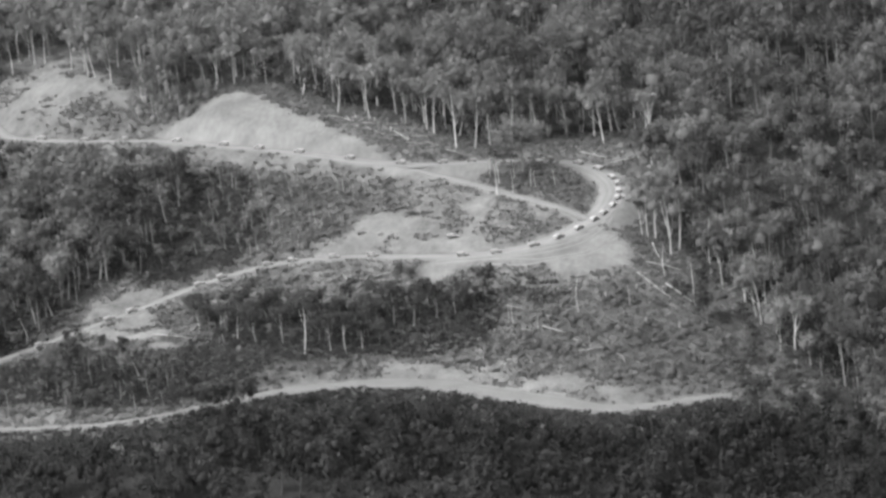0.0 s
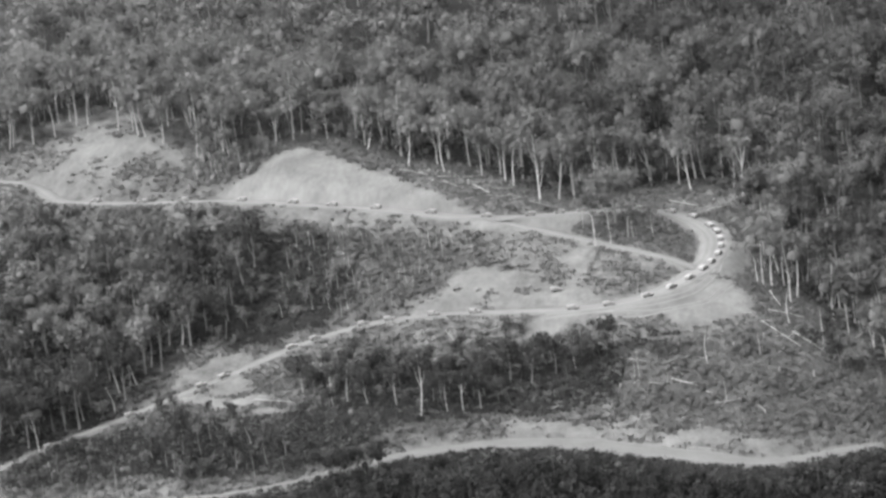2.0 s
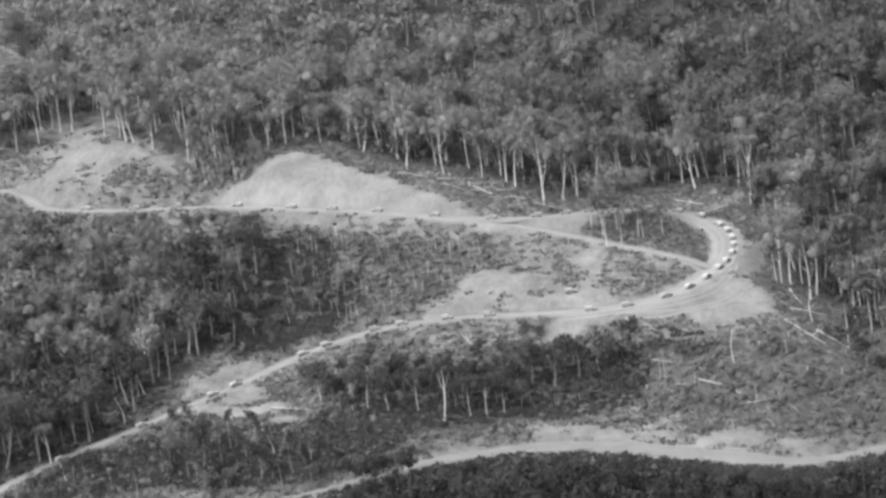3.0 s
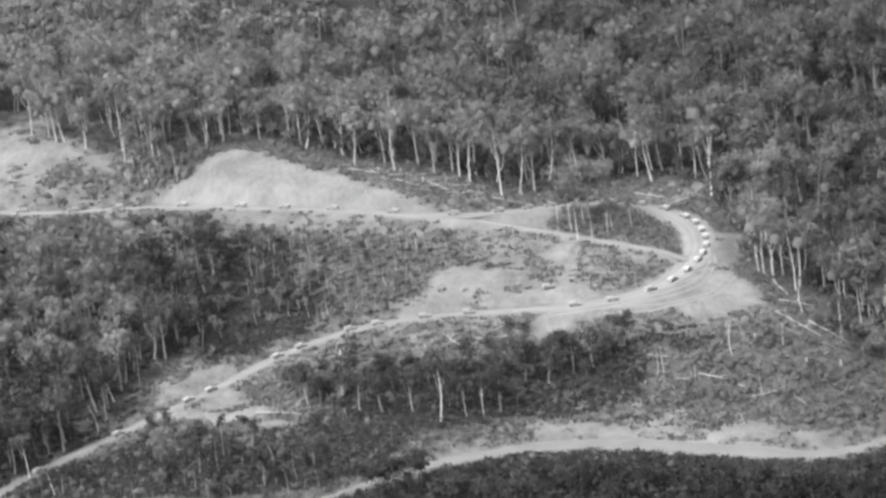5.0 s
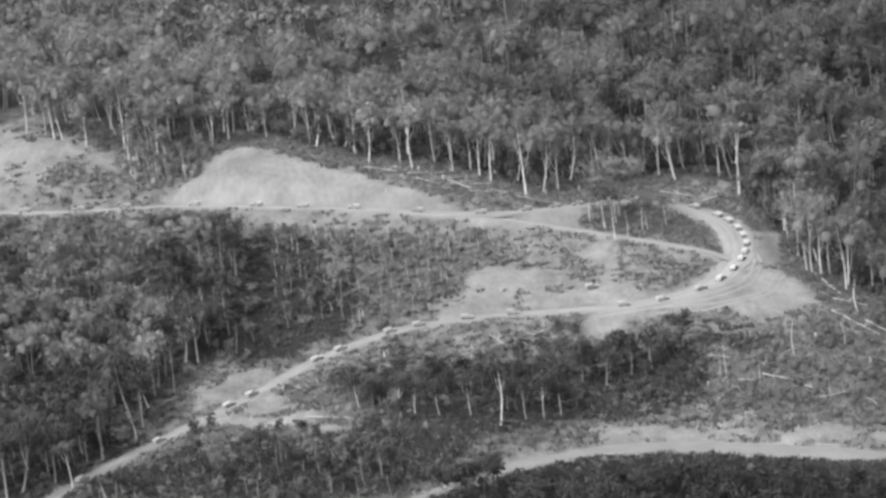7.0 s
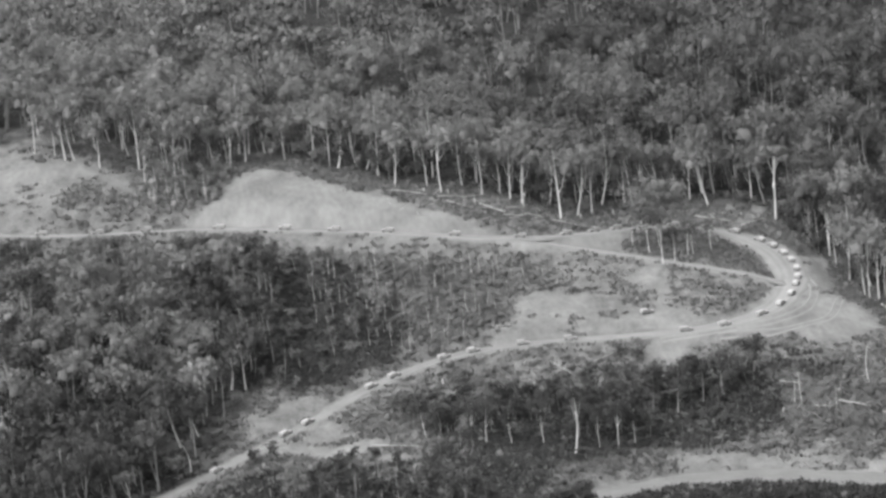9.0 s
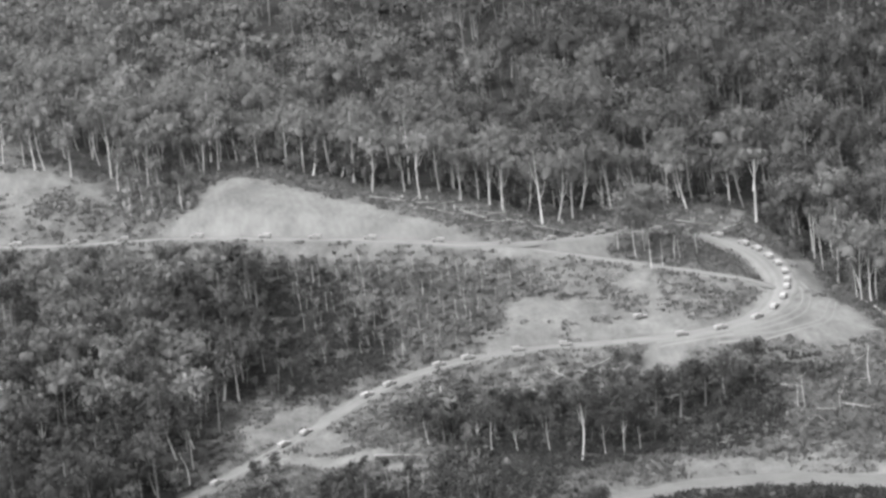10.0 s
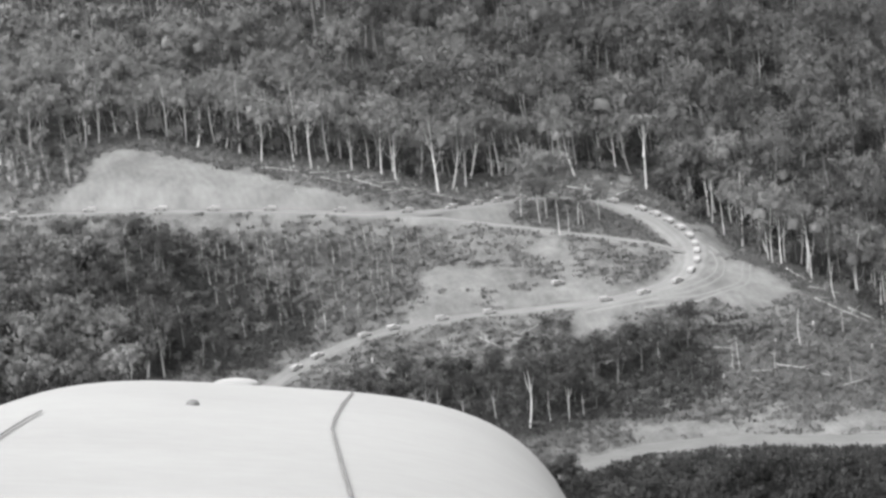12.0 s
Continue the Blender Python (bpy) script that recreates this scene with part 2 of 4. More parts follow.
def rolling(q):
    """Unevenness of the open ground, within about half a metre."""
    out = np.zeros(len(q))
    for k, turn, phase in WAVES:
        out += 0.028 / (k + 0.12) * np.sin(k * (q[:, 0] * math.cos(turn) + q[:, 1] * math.sin(turn)) + phase)
    return out


def nearest_road(q, road=None):
    """Distance to the road's middle line, and its height and half width there."""
    road = ALL_ROAD if road is None else road
    dist, z, half = np.empty(len(q)), np.empty(len(q)), np.empty(len(q))
    for i in range(0, len(q), 4000):
        d2 = ((q[i:i + 4000, None, :] - road[None, :, :2]) ** 2).sum(2)
        k = d2.argmin(1)
        dist[i:i + 4000] = np.sqrt(d2[np.arange(len(k)), k])
        z[i:i + 4000], half[i:i + 4000] = road[k, 2], road[k, 3]
    return dist, z, half


def roads_near(q):
    """Distance beyond the nearest road's edge, and the height that the roads around give the ground."""
    gap, top, total = np.full(len(q), 1e3), np.zeros(len(q)), np.zeros(len(q))
    for line in ROADS.values():
        dist, z, half = nearest_road(q, line)
        edge = dist - half
        w = 1.0 / (np.maximum(edge, 0) + 0.35) ** 3
        gap = np.minimum(gap, edge)
        top += z * w
        total += w
    return gap, top / total


def land(q):
    """Height of the ground at points (x, y), roads cut into it."""
    q = np.asarray(q, float).reshape(-1, 2)
    out = np.empty(len(q))
    for i in range(0, len(q), 8000):
        p = q[i:i + 8000]
        out[i:i + 8000] = plate_kernel(p, KNOWN[:, :2]) @ PLATE[:-3] + PLATE[-3] + p @ PLATE[-2:]
    far = np.interp(q[:, 1], [-4800, -500, -210, -60, 40, 220, 430, 800, 4800], [-60, -78, -64, -30, 8, 54, 120, 170, 190])
    away = np.maximum.reduce([-205 - q[:, 0], q[:, 0] - 125, -160 - q[:, 1], q[:, 1] - 205, np.zeros(len(q))])
    w = smoothstep(away / 70.0)
    out = out * (1 - w) + (far + 6 * np.sin(q[:, 0] / 190.0) * np.sin(q[:, 1] / 140.0)) * w
    near = away < 60
    gap, z = np.full(len(q), 1e3), np.zeros(len(q))
    gap[near], z[near] = roads_near(q[near])
    out += rolling(q) * smoothstep((gap - 1.0) / 5.0)
    blend = smoothstep((gap - 0.7) / 5.5)
    return np.where(near, (z - 0.15) * (1 - blend) + out * blend, out)


# ---- bare earth: banks, borrow pits and turning places ----
def inside(q, poly):
    """Which of the points lie in the polygon."""
    x, y = q[:, 0], q[:, 1]
    res = np.zeros(len(q), bool)
    for (x0, y0), (x1, y1) in zip(poly, poly[1:] + poly[:1]):
        cross = (y0 > y) != (y1 > y)
        if y1 != y0:
            res ^= cross & (x < (x1 - x0) * (y - y0) / (y1 - y0) + x0)
    return res


BARE = {
    "junction": [(-46, 21), (-27, 24), (-10, 28), (-3, 23), (-9, 12), (-18, 7), (-30, 10), (-46, 14)],
    "long_bank": [(-117, 37), (-111, 43), (-104, 47), (-97.5, 58.5), (-92, 59), (-87, 57), (-78, 50), (-64, 42), (-50, 34.5), (-36, 24), (-49, 18), (-63, 21), (-85, 27)],
    "round_bank": [(-175, 50), (-173, 66), (-166, 79), (-152, 77), (-136, 66), (-124.7, 53), (-124, 42), (-147, 38), (-161, 41)],
    "bank_arc": [(-167, 46), (-166, 53), (-164, 59), (-157, 64.5), (-146.6, 64), (-138, 61), (-127, 53), (-129.6, 50), (-138, 54.5), (-146, 57), (-154, 57), (-158, 53), (-159, 43)],
    "bank_face": [(-160, 41), (-160, 50), (-154, 56), (-146, 56.5), (-143, 52), (-144, 39)],
    "hairpin_pit": [(-41, -14), (-38, -5), (-28, -3), (-17, -11), (-8, -18), (-4, -12), (1, -17), (2, -26), (12, -24), (21, -13), (30, -9), (22, -26), (6, -36), (-20, -36), (-50, -33), (-47, -24)],
    "turning_place": [(31, -16), (36, -20), (41, -28), (44, -35), (38, -44), (28, -46), (15, -42), (-1, -41.5), (-6, -45), (-12.4, -46), (-13, -38), (9, -36), (23, -30)],
    "spill": [(44, -36), (46, -44), (38, -51), (24, -52), (10, -48), (-2, -46), (-2, -40), (15, -41), (38, -43)],
    "cleared": [(10, -52), (30, -53), (50, -52), (70, -60), (66, -86), (20, -82), (-2, -76), (4, -68), (13, -62)],
    "upper_spill": [(-112, 36), (-93, 31), (-78, 27), (-63, 24), (-49, 20), (-44, 16), (-49, 12), (-63, 15), (-78, 18), (-95, 23), (-112, 29)],
    "felling": [(-98, 58), (-73, 60), (-48, 52), (-20, 36), (0, 46), (25, 50), (33, 44), (20, 34), (0, 33), (-18, 27), (-36, 24), (-64, 43), (-87, 58)],
    "pit_track": [(-9, 0), (-3, -2), (0, -10), (-3, -22), (-2, -33), (-10, -33), (-8, -20), (-6, -10)],
    "loop": [(-30, 12), (-7, 5), (19, -8), (27, -12), (14, -25), (2, -26), (0, -15), (-8, -18), (-28, -3)],
    "side_pit": [(-107, -54), (-107, -42), (-99, -38), (-91, -38), (-84, -42), (-92, -49)],
    "dump": [(-104, -58), (-92, -61.5), (-83, -64), (-75, -66), (-72, -67), (-78, -70), (-88, -70), (-98, -65)],
    "dump_apron": [(-98, -56.5), (-84, -49), (-81, -53), (-83, -60), (-92, -62.5)],
    "dump_foot": [(-79, -73), (-70, -71.5), (-68, -74), (-72, -77), (-80, -77)],
    "low_terrace": [(-74, -129), (-60, -127), (-50, -128), (-50, -132), (-60, -135), (-72, -134)],
    "low_bank": [(-41, -101), (-35, -88), (-24, -84), (-14, -80), (-16, -74), (0, -78), (14, -82), (24, -87), (47, -90), (62, -86), (69, -87), (52, -104), (38, -106), (20, -101), (-10, -92), (-24, -95)],
    "low_path": [(-117.5, -73), (-115.3, -87), (-113.3, -95), (-105.5, -104.5), (-97.3, -111.6), (-89.3, -118), (-87.7, -116), (-95.7, -109.4), (-103.5, -102.5), (-110.8, -94), (-112.7, -87), (-115.5, -73)],
    "bend_track": [(23, 31), (25, 36), (31, 45), (35, 50), (37, 46), (32, 39), (28, 30)],
    "side_track": [(31, -15), (34, -4), (36, 4), (37, 11), (42, 11), (41, 2), (39, -8), (36, -20)],
}


# brush that has come back on the bare banks, and how much of the ground it covers
OVERGROWN = [([(-143.5, 52), (-130.5, 51.5), (-125, 47), (-126, 41.5), (-143, 41.5)], 0.6), ([(-172, 64), (-164, 62.5), (-161.5, 53), (-168, 53.5)], 0.35), ([(-85, -49), (-77, -47), (-74, -56), (-80, -59), (-84, -55)], 0.8)]


def bareness(q):
    """How bare the ground is, 0 to 1, fading out over a few metres."""
    dist, _, half = nearest_road(q)
    out = 1.0 - smoothstep((dist - half - 0.1) / 2.4)
    ring = [(0, 0)] + [(r * math.cos(k * 1.047 + r), r * math.sin(k * 1.047 + r)) for r in (1.4, 2.8) for k in range(6)]
    for key, poly in BARE.items():
        hits = sum(inside(q + np.array(o), poly).astype(float) for o in ring) / len(ring)
        out = np.maximum(out, hits * {"loop": 0.36, "spill": 0.38, "felling": 0.3, "upper_spill": 0.52, "cleared": 0.1, "pit_track": 0.95, "low_bank": 0.5, "low_path": 0.8, "round_bank": 0.52, "bank_face": 0.5, "turning_place": 0.82, "dump_apron": 0.62, "dump_foot": 0.95, "low_terrace": 0.7, "bend_track": 0.6, "side_track": 1.0, "hairpin_pit": 0.62, "side_pit": 0.56, "dump": 1.0}.get(key, 1.0))
    for poly, share in OVERGROWN:
        out *= 1 - share * sum(inside(q + np.array(o), poly).astype(float) for o in ring) / len(ring)
    return out


EDGE_X = [-240, -186, -172, -155, -138, -126, -118, -107, -98, -88, -73, -59, -48, -37, -20, -11, 1, 22, 31, 37, 40, 44]
EDGE_Y = [60, 60, 75, 80, 68, 64, 50, 52, 62, 66, 59, 51, 51, 49, 35, 42, 45, 49, 47, 38, 15, -8]
RIGHT_Y = [60, 38, 8, -8, -14, -22, -30, -48, -62, -90, -160]
RIGHT_X = [30, 38, 39, 43, 46, 54, 64, 76, 86, 98, 110]


def depth_in_forest(q):
    """Metres behind the edge of the upper forest (below 0: in the open)."""
    up = np.where(q[:, 0] < 44, q[:, 1] - np.interp(q[:, 0], EDGE_X, EDGE_Y), -99)
    right = np.where(q[:, 1] < 60, (q[:, 0] - np.interp(-q[:, 1], [-v for v in RIGHT_Y], RIGHT_X)), np.where(q[:, 0] >= 44, 40, -99))
    return np.maximum(up, right)


# a hollow below the upper road, its shade put into ground and scrub colour
HOLLOW = [(-110, 8), (-100, 14), (-90, 20), (-76, 15), (-70, 4), (-64, -14), (-66, -24), (-74, -29), (-84, -37), (-98, -32), (-106, -36), (-112, -16)]


# slope between the roads, with shade put into ground and scrub colour
LOWER_SLOPE = [(-128, -82), (-104, -72), (-88, -78), (-70, -79), (-62, -70), (-66, -58), (-46, -52), (-18, -54), (-14, -48), (4, -52), (12, -58), (10, -70), (-4, -75), (-18, -72), (-30, -76), (-42, -84), (-48, -100), (-60, -112), (-86, -112), (-96, -108), (-112, -110), (-135, -108), (-138, -92)]


MIDDLE_SLOPE = [(-92, 22), (-66, 13), (-48, 9), (-34, 7), (-26, 0), (-38, -3), (-44, -14), (-52, -26), (-70, -28), (-84, -10)]


JUNGLE = [(-205, 26), (-160, 14), (-130, 10), (-114, 6), (-110, -6), (-104, -30), (-110, -44), (-110, -58), (-118, -66), (-130, -78), (-140, -94), (-170, -130), (-205, -130)]


CLEARED = [(10, -50), (30, -52), (50, -50), (72, -56), (70, -84), (40, -84), (14, -78), (8, -66)]


def soft_inside(q, poly, reach):
    """Share of a ring round each point that lies in the polygon, with a wavy edge."""
    p = q + 2.5 * np.c_[np.sin(q[:, 1] * 0.5), np.sin(q[:, 0] * 0.6)]
    ring = [(0, 0)] + [(r * reach * math.cos(k * 1.047 + r), r * reach * math.sin(k * 1.047 + r)) for r in (0.5, 1.0) for k in range(6)]
    return sum(inside(p + np.array(o), poly).astype(float) for o in ring) / len(ring)


def mould_shade(q):
    """How far rotted leaves and painted-in shade darken the ground, 0 to 1."""
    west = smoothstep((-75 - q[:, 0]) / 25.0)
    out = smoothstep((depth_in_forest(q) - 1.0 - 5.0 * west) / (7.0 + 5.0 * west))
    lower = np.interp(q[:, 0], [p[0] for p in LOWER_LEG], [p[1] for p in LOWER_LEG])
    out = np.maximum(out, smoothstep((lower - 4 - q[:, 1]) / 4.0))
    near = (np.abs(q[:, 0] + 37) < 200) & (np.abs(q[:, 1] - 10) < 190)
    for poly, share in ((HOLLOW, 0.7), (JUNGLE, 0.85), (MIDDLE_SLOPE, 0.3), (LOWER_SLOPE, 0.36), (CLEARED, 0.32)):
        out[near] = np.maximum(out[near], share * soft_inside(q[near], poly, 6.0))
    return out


def axis(inner0, inner1, step):
    core = np.arange(inner0, inner1 + step, step)
    low = inner0 - np.array([4600, 3000, 1900, 1200, 760, 480, 300, 190, 120, 75, 45, 26, 14, 7, 3], float)
    return np.r_[low, core, core[-1] + (inner0 - low[::-1])]


def build_ground():
    xs, ys = axis(-215, 140, 1.4), axis(-165, 215, 1.4)
    gx, gy = np.meshgrid(xs, ys)
    q = np.c_[gx.ravel(), gy.ravel()]
    z = land(q)
    w = len(xs)
    i = (np.arange(len(ys) - 1)[:, None] * w + np.arange(w - 1)[None, :]).ravel()
    me = mesh_from("ground", np.c_[q, z], np.c_[i, i + 1, i + 1 + w, i + w], [GROUND], smooth=True)
    bare = np.zeros(len(q), np.float32)
    near = (np.abs(q[:, 0] + 37) < 200) & (np.abs(q[:, 1] - 10) < 190)
    bare[near] = bareness(q[near])
    me.attributes.new("bare", "FLOAT", "POINT").data.foreach_set("value", bare)
    me.attributes.new("mould_shade", "FLOAT", "POINT").data.foreach_set("value", mould_shade(q).astype(np.float32))
    return tagged(new("ground", me), "steep jungle hillside of pale bare earth and dark scrub", "ground", kind="structure")


build_ground()


def build_road(key, label, worn=1.0):
    line = ROADS[key]
    t = np.gradient(line[:, :2], axis=0)
    t /= np.linalg.norm(t, axis=1)[:, None]
    side = np.c_[-t[:, 1], t[:, 0]]
    across = np.array([-1.12, -1.0, -0.72, -0.5, -0.28, 0, 0.28, 0.5, 0.72, 1.0, 1.12])
    lift = np.array([-0.4, 0.0, 0.07, 0.0, 0.07, 0.1, 0.07, 0.0, 0.07, 0.0, -0.4])
    ragged = 1 + 0.06 * np.sin(np.arange(len(line)) * 0.9) + 0.05 * np.sin(np.arange(len(line)) * 0.37 + 1)
    v = []
    for a, up in zip(across, lift):
        xy = line[:, :2] + side * (a * line[:, 3] * ragged)[:, None]
        v.append(np.c_[xy, line[:, 2] + up])
    v = np.stack(v, 1).reshape(-1, 3)
    k = len(across)
    i = (np.arange(len(line) - 1)[:, None] * k + np.arange(k - 1)[None, :]).ravel()
    wear = np.array([0.2, 0.25, 0.75, 0.3, 0.95, 0.45, 0.95, 0.3, 0.8, 0.2, 0.2])
    wear = np.clip(wear[None, :] + 0.25 * np.sin(np.arange(len(line)) * 0.13)[:, None] * np.cos(across * 4)[None, :], 0, 1)
    me = mesh_from("road", v, np.c_[i, i + k, i + k + 1, i + 1], [ROAD_EARTH], smooth=True, tone=wear.ravel() * worn)
    return tagged(new("road", me), label, "road", kind="structure")


build_road("upper", "pale graded earth road along the upper hillside")
build_road("hairpin", "pale rutted earth road round a hairpin bend")
build_road("middle", "narrow pale earth road falling across the slope", 0.55)
build_road("lower", "wide pale earth road along the foot of the slope", 0.15)
build_road("spur", "narrow pale earth track inside the hairpin bend")


def build_tracks(points, label):
    """Two wheel tracks side by side over the bare ground."""
    line = spline([(x, y, 0, 0) for x, y in points], 0.8)[:, :2]
    t = np.gradient(line, axis=0)
    t /= np.linalg.norm(t, axis=1)[:, None]
    side = np.c_[-t[:, 1], t[:, 0]]
    vs, fs = [], []
    for shift in (-0.85, 0.85):
        rows = []
        for a, up in ((-0.38, -0.05), (-0.2, 0.09), (0.2, 0.09), (0.38, -0.05)):
            q = line + side * (shift + a)
            rows.append(np.c_[q, land(q) + up])
        base = sum(len(v) for v in vs)
        vs.append(np.stack(rows, 1).reshape(-1, 3))
        i = (np.arange(len(line) - 1)[:, None] * 4 + np.arange(3)[None, :]).ravel() + base
        fs.append(np.c_[i, i + 4, i + 5, i + 1])
    v = np.vstack(vs)
    me = mesh_from("wheel_tracks", v, np.vstack(fs), [ROAD_EARTH], smooth=True, tone=np.full(len(v), 0.5))
    return tagged(new("wheel_tracks", me), label, "road", kind="structure")


for way in ([(32, -4), (32.5, -16), (27.5, -29), (17, -36.5), (3, -38.5), (-9, -38.5)], [(37, -23), (31, -34), (18, -39.5), (4, -40.5)], [(-14, -84), (4, -85.5), (22, -92), (40, -97)]):
    build_tracks(way, "pale wheel tracks pressed into the bare earth")


# ---- trees ----
def unit(v):
    return v / np.maximum(np.linalg.norm(v, axis=-1, keepdims=True), 1e-9)


ICO = []
GOLD = (1 + 5 ** 0.5) / 2
for u in (-1, 1):
    for w in (-GOLD, GOLD):
        ICO += [(0, u, w), (u, w, 0), (w, 0, u)]
ICO = unit(np.array(ICO, float))
ICO_FACES = np.array([(a, b, c) if np.dot(np.cross(ICO[b] - ICO[a], ICO[c] - ICO[a]), ICO[a]) > 0 else (a, c, b)
                      for a in range(12) for b in range(a + 1, 12) for c in range(b + 1, 12)
                      if max(np.linalg.norm(ICO[a] - ICO[b]), np.linalg.norm(ICO[b] - ICO[c]), np.linalg.norm(ICO[a] - ICO[c])) < 1.1])


def halved(v, f):
    """Each triangle of a unit ball cut into four."""
    corners, seen, out = list(v), {}, []
    def middle(a, b):
        key = (min(a, b), max(a, b))
        if key not in seen:
            seen[key] = len(corners)
            corners.append(unit(corners[a] + corners[b]))
        return seen[key]
    for a, b, c in f:
        d, e, g = middle(a, b), middle(b, c), middle(c, a)
        out += [(a, d, g), (d, b, e), (g, e, c), (d, e, g)]
    return np.array(corners), np.array(out)


BALL, BALL_FACES = halved(ICO, ICO_FACES)
DOME_FACES = BALL_FACES[BALL[BALL_FACES][:, :, 2].mean(1) > -0.45]   # open below, where the limbs go in


def sprays(rng, pos, nor, size, upright, long=1.5):
    """Small pointed leaf sprays at pos, facing nor, drooping or standing by upright."""
    m = len(pos)
    ta = unit(np.array([0, 0, 1.0]) * upright + rng.normal(size=(m, 3)) * 0.6)
    ta = unit(ta - nor * (ta * nor).sum(1, keepdims=True))
    tb = np.cross(nor, ta)
    s = (size * rng.uniform(0.6, 1.35, m))[:, None]
    return np.stack([pos - ta * s * long * 0.6 - tb * s * 0.45, pos - ta * s * long * 0.5 + tb * s * 0.5, pos + ta * s * long * 0.6], 1).reshape(-1, 3)


def leaf_cards(rng, centres, radii, count, size, flat=0.85, core=0.6, ball=(ICO, ICO_FACES), core_shown=True):
    """Leafy masses: a knobbly heart inside a ragged coat of fine sprays. Corners, triangles, and which of them are smooth."""
    n, k = len(centres), len(ball[0])
    turn = rng.uniform(0, 6.283, n)
    ca, sa = np.cos(turn)[:, None], np.sin(turn)[:, None]
    stretch = np.stack([rng.uniform(0.8, 1.25, n), rng.uniform(0.8, 1.25, n), flat * rng.uniform(0.8, 1.2, n)], 1)
    lump = radii[:, None] * core * rng.uniform(0.7, 1.25, (n, k))
    body = ball[0][None] * lump[:, :, None] * stretch[:, None]
    hv = (centres[:, None] + np.stack([body[:, :, 0] * ca - body[:, :, 1] * sa, body[:, :, 0] * sa + body[:, :, 1] * ca, body[:, :, 2]], 2)).reshape(-1, 3)
    hf = (ball[1][None] + k * np.arange(n)[:, None, None]).reshape(-1, 3)
    m = n * count
    own = np.repeat(np.arange(n), count)
    d = unit(rng.normal(size=(m, 3)) + np.array([0, 0, 0.45]))
    p = rng.uniform(0, 6.283, (n, 3))[own]
    swell = 1 + 0.12 * np.sin(5.1 * d[:, 0] + p[:, 0]) + 0.12 * np.sin(5.7 * d[:, 1] + p[:, 1]) + 0.1 * np.sin(6.3 * d[:, 2] + p[:, 2])
    reach = radii[own] * swell * (core + (1.12 - core) * rng.uniform(0, 1, m) ** 0.7)
    off = d * reach[:, None] * stretch[own]
    c1, s1 = np.cos(turn[own]), np.sin(turn[own])
    pos = centres[own] + np.c_[off[:, 0] * c1 - off[:, 1] * s1, off[:, 0] * s1 + off[:, 1] * c1, off[:, 2]]
    nor = unit(d + np.array([0, 0, 0.15]) + rng.normal(size=(m, 3)) * 0.26)
    v = sprays(rng, pos, nor, size, 1.5, 1.6)
    if not core_shown:
        return v, np.arange(3 * m).reshape(-1, 3), np.zeros(m, bool)
    f = np.arange(3 * m).reshape(-1, 3) + len(hv)
    return np.vstack([hv, v]), np.vstack([hf, f]), np.r_[np.ones(len(hf), bool), np.zeros(m, bool)]


def tube(points, radii, sides=6):
    """A tapered round limb along points."""
    points = np.asarray(points, float)
    t = unit(np.gradient(points, axis=0))
    a = unit(np.cross(t, np.array([0.31, 0.91, 0.2])))
    b = np.cross(t, a)
    ang = np.arange(sides) * 2 * np.pi / sides
    v = (points[:, None] + np.asarray(radii)[:, None, None] * (a[:, None] * np.cos(ang)[None, :, None] + b[:, None] * np.sin(ang)[None, :, None])).reshape(-1, 3)
    i, j = np.meshgrid(np.arange(len(points) - 1), np.arange(sides), indexing="ij")
    i, j = i.ravel(), j.ravel()
    k = (j + 1) % sides
    a, b, c, d = i * sides + j, i * sides + k, (i + 1) * sides + k, (i + 1) * sides + j
    return v, np.vstack([np.c_[a, b, c], np.c_[a, c, d]])


def merged(pieces):
    vs, fs, base = [], [], 0
    for v, f in pieces:
        vs.append(v)
        fs.append(f + base)
        base += len(v)
    return np.vstack(vs), np.vstack(fs)


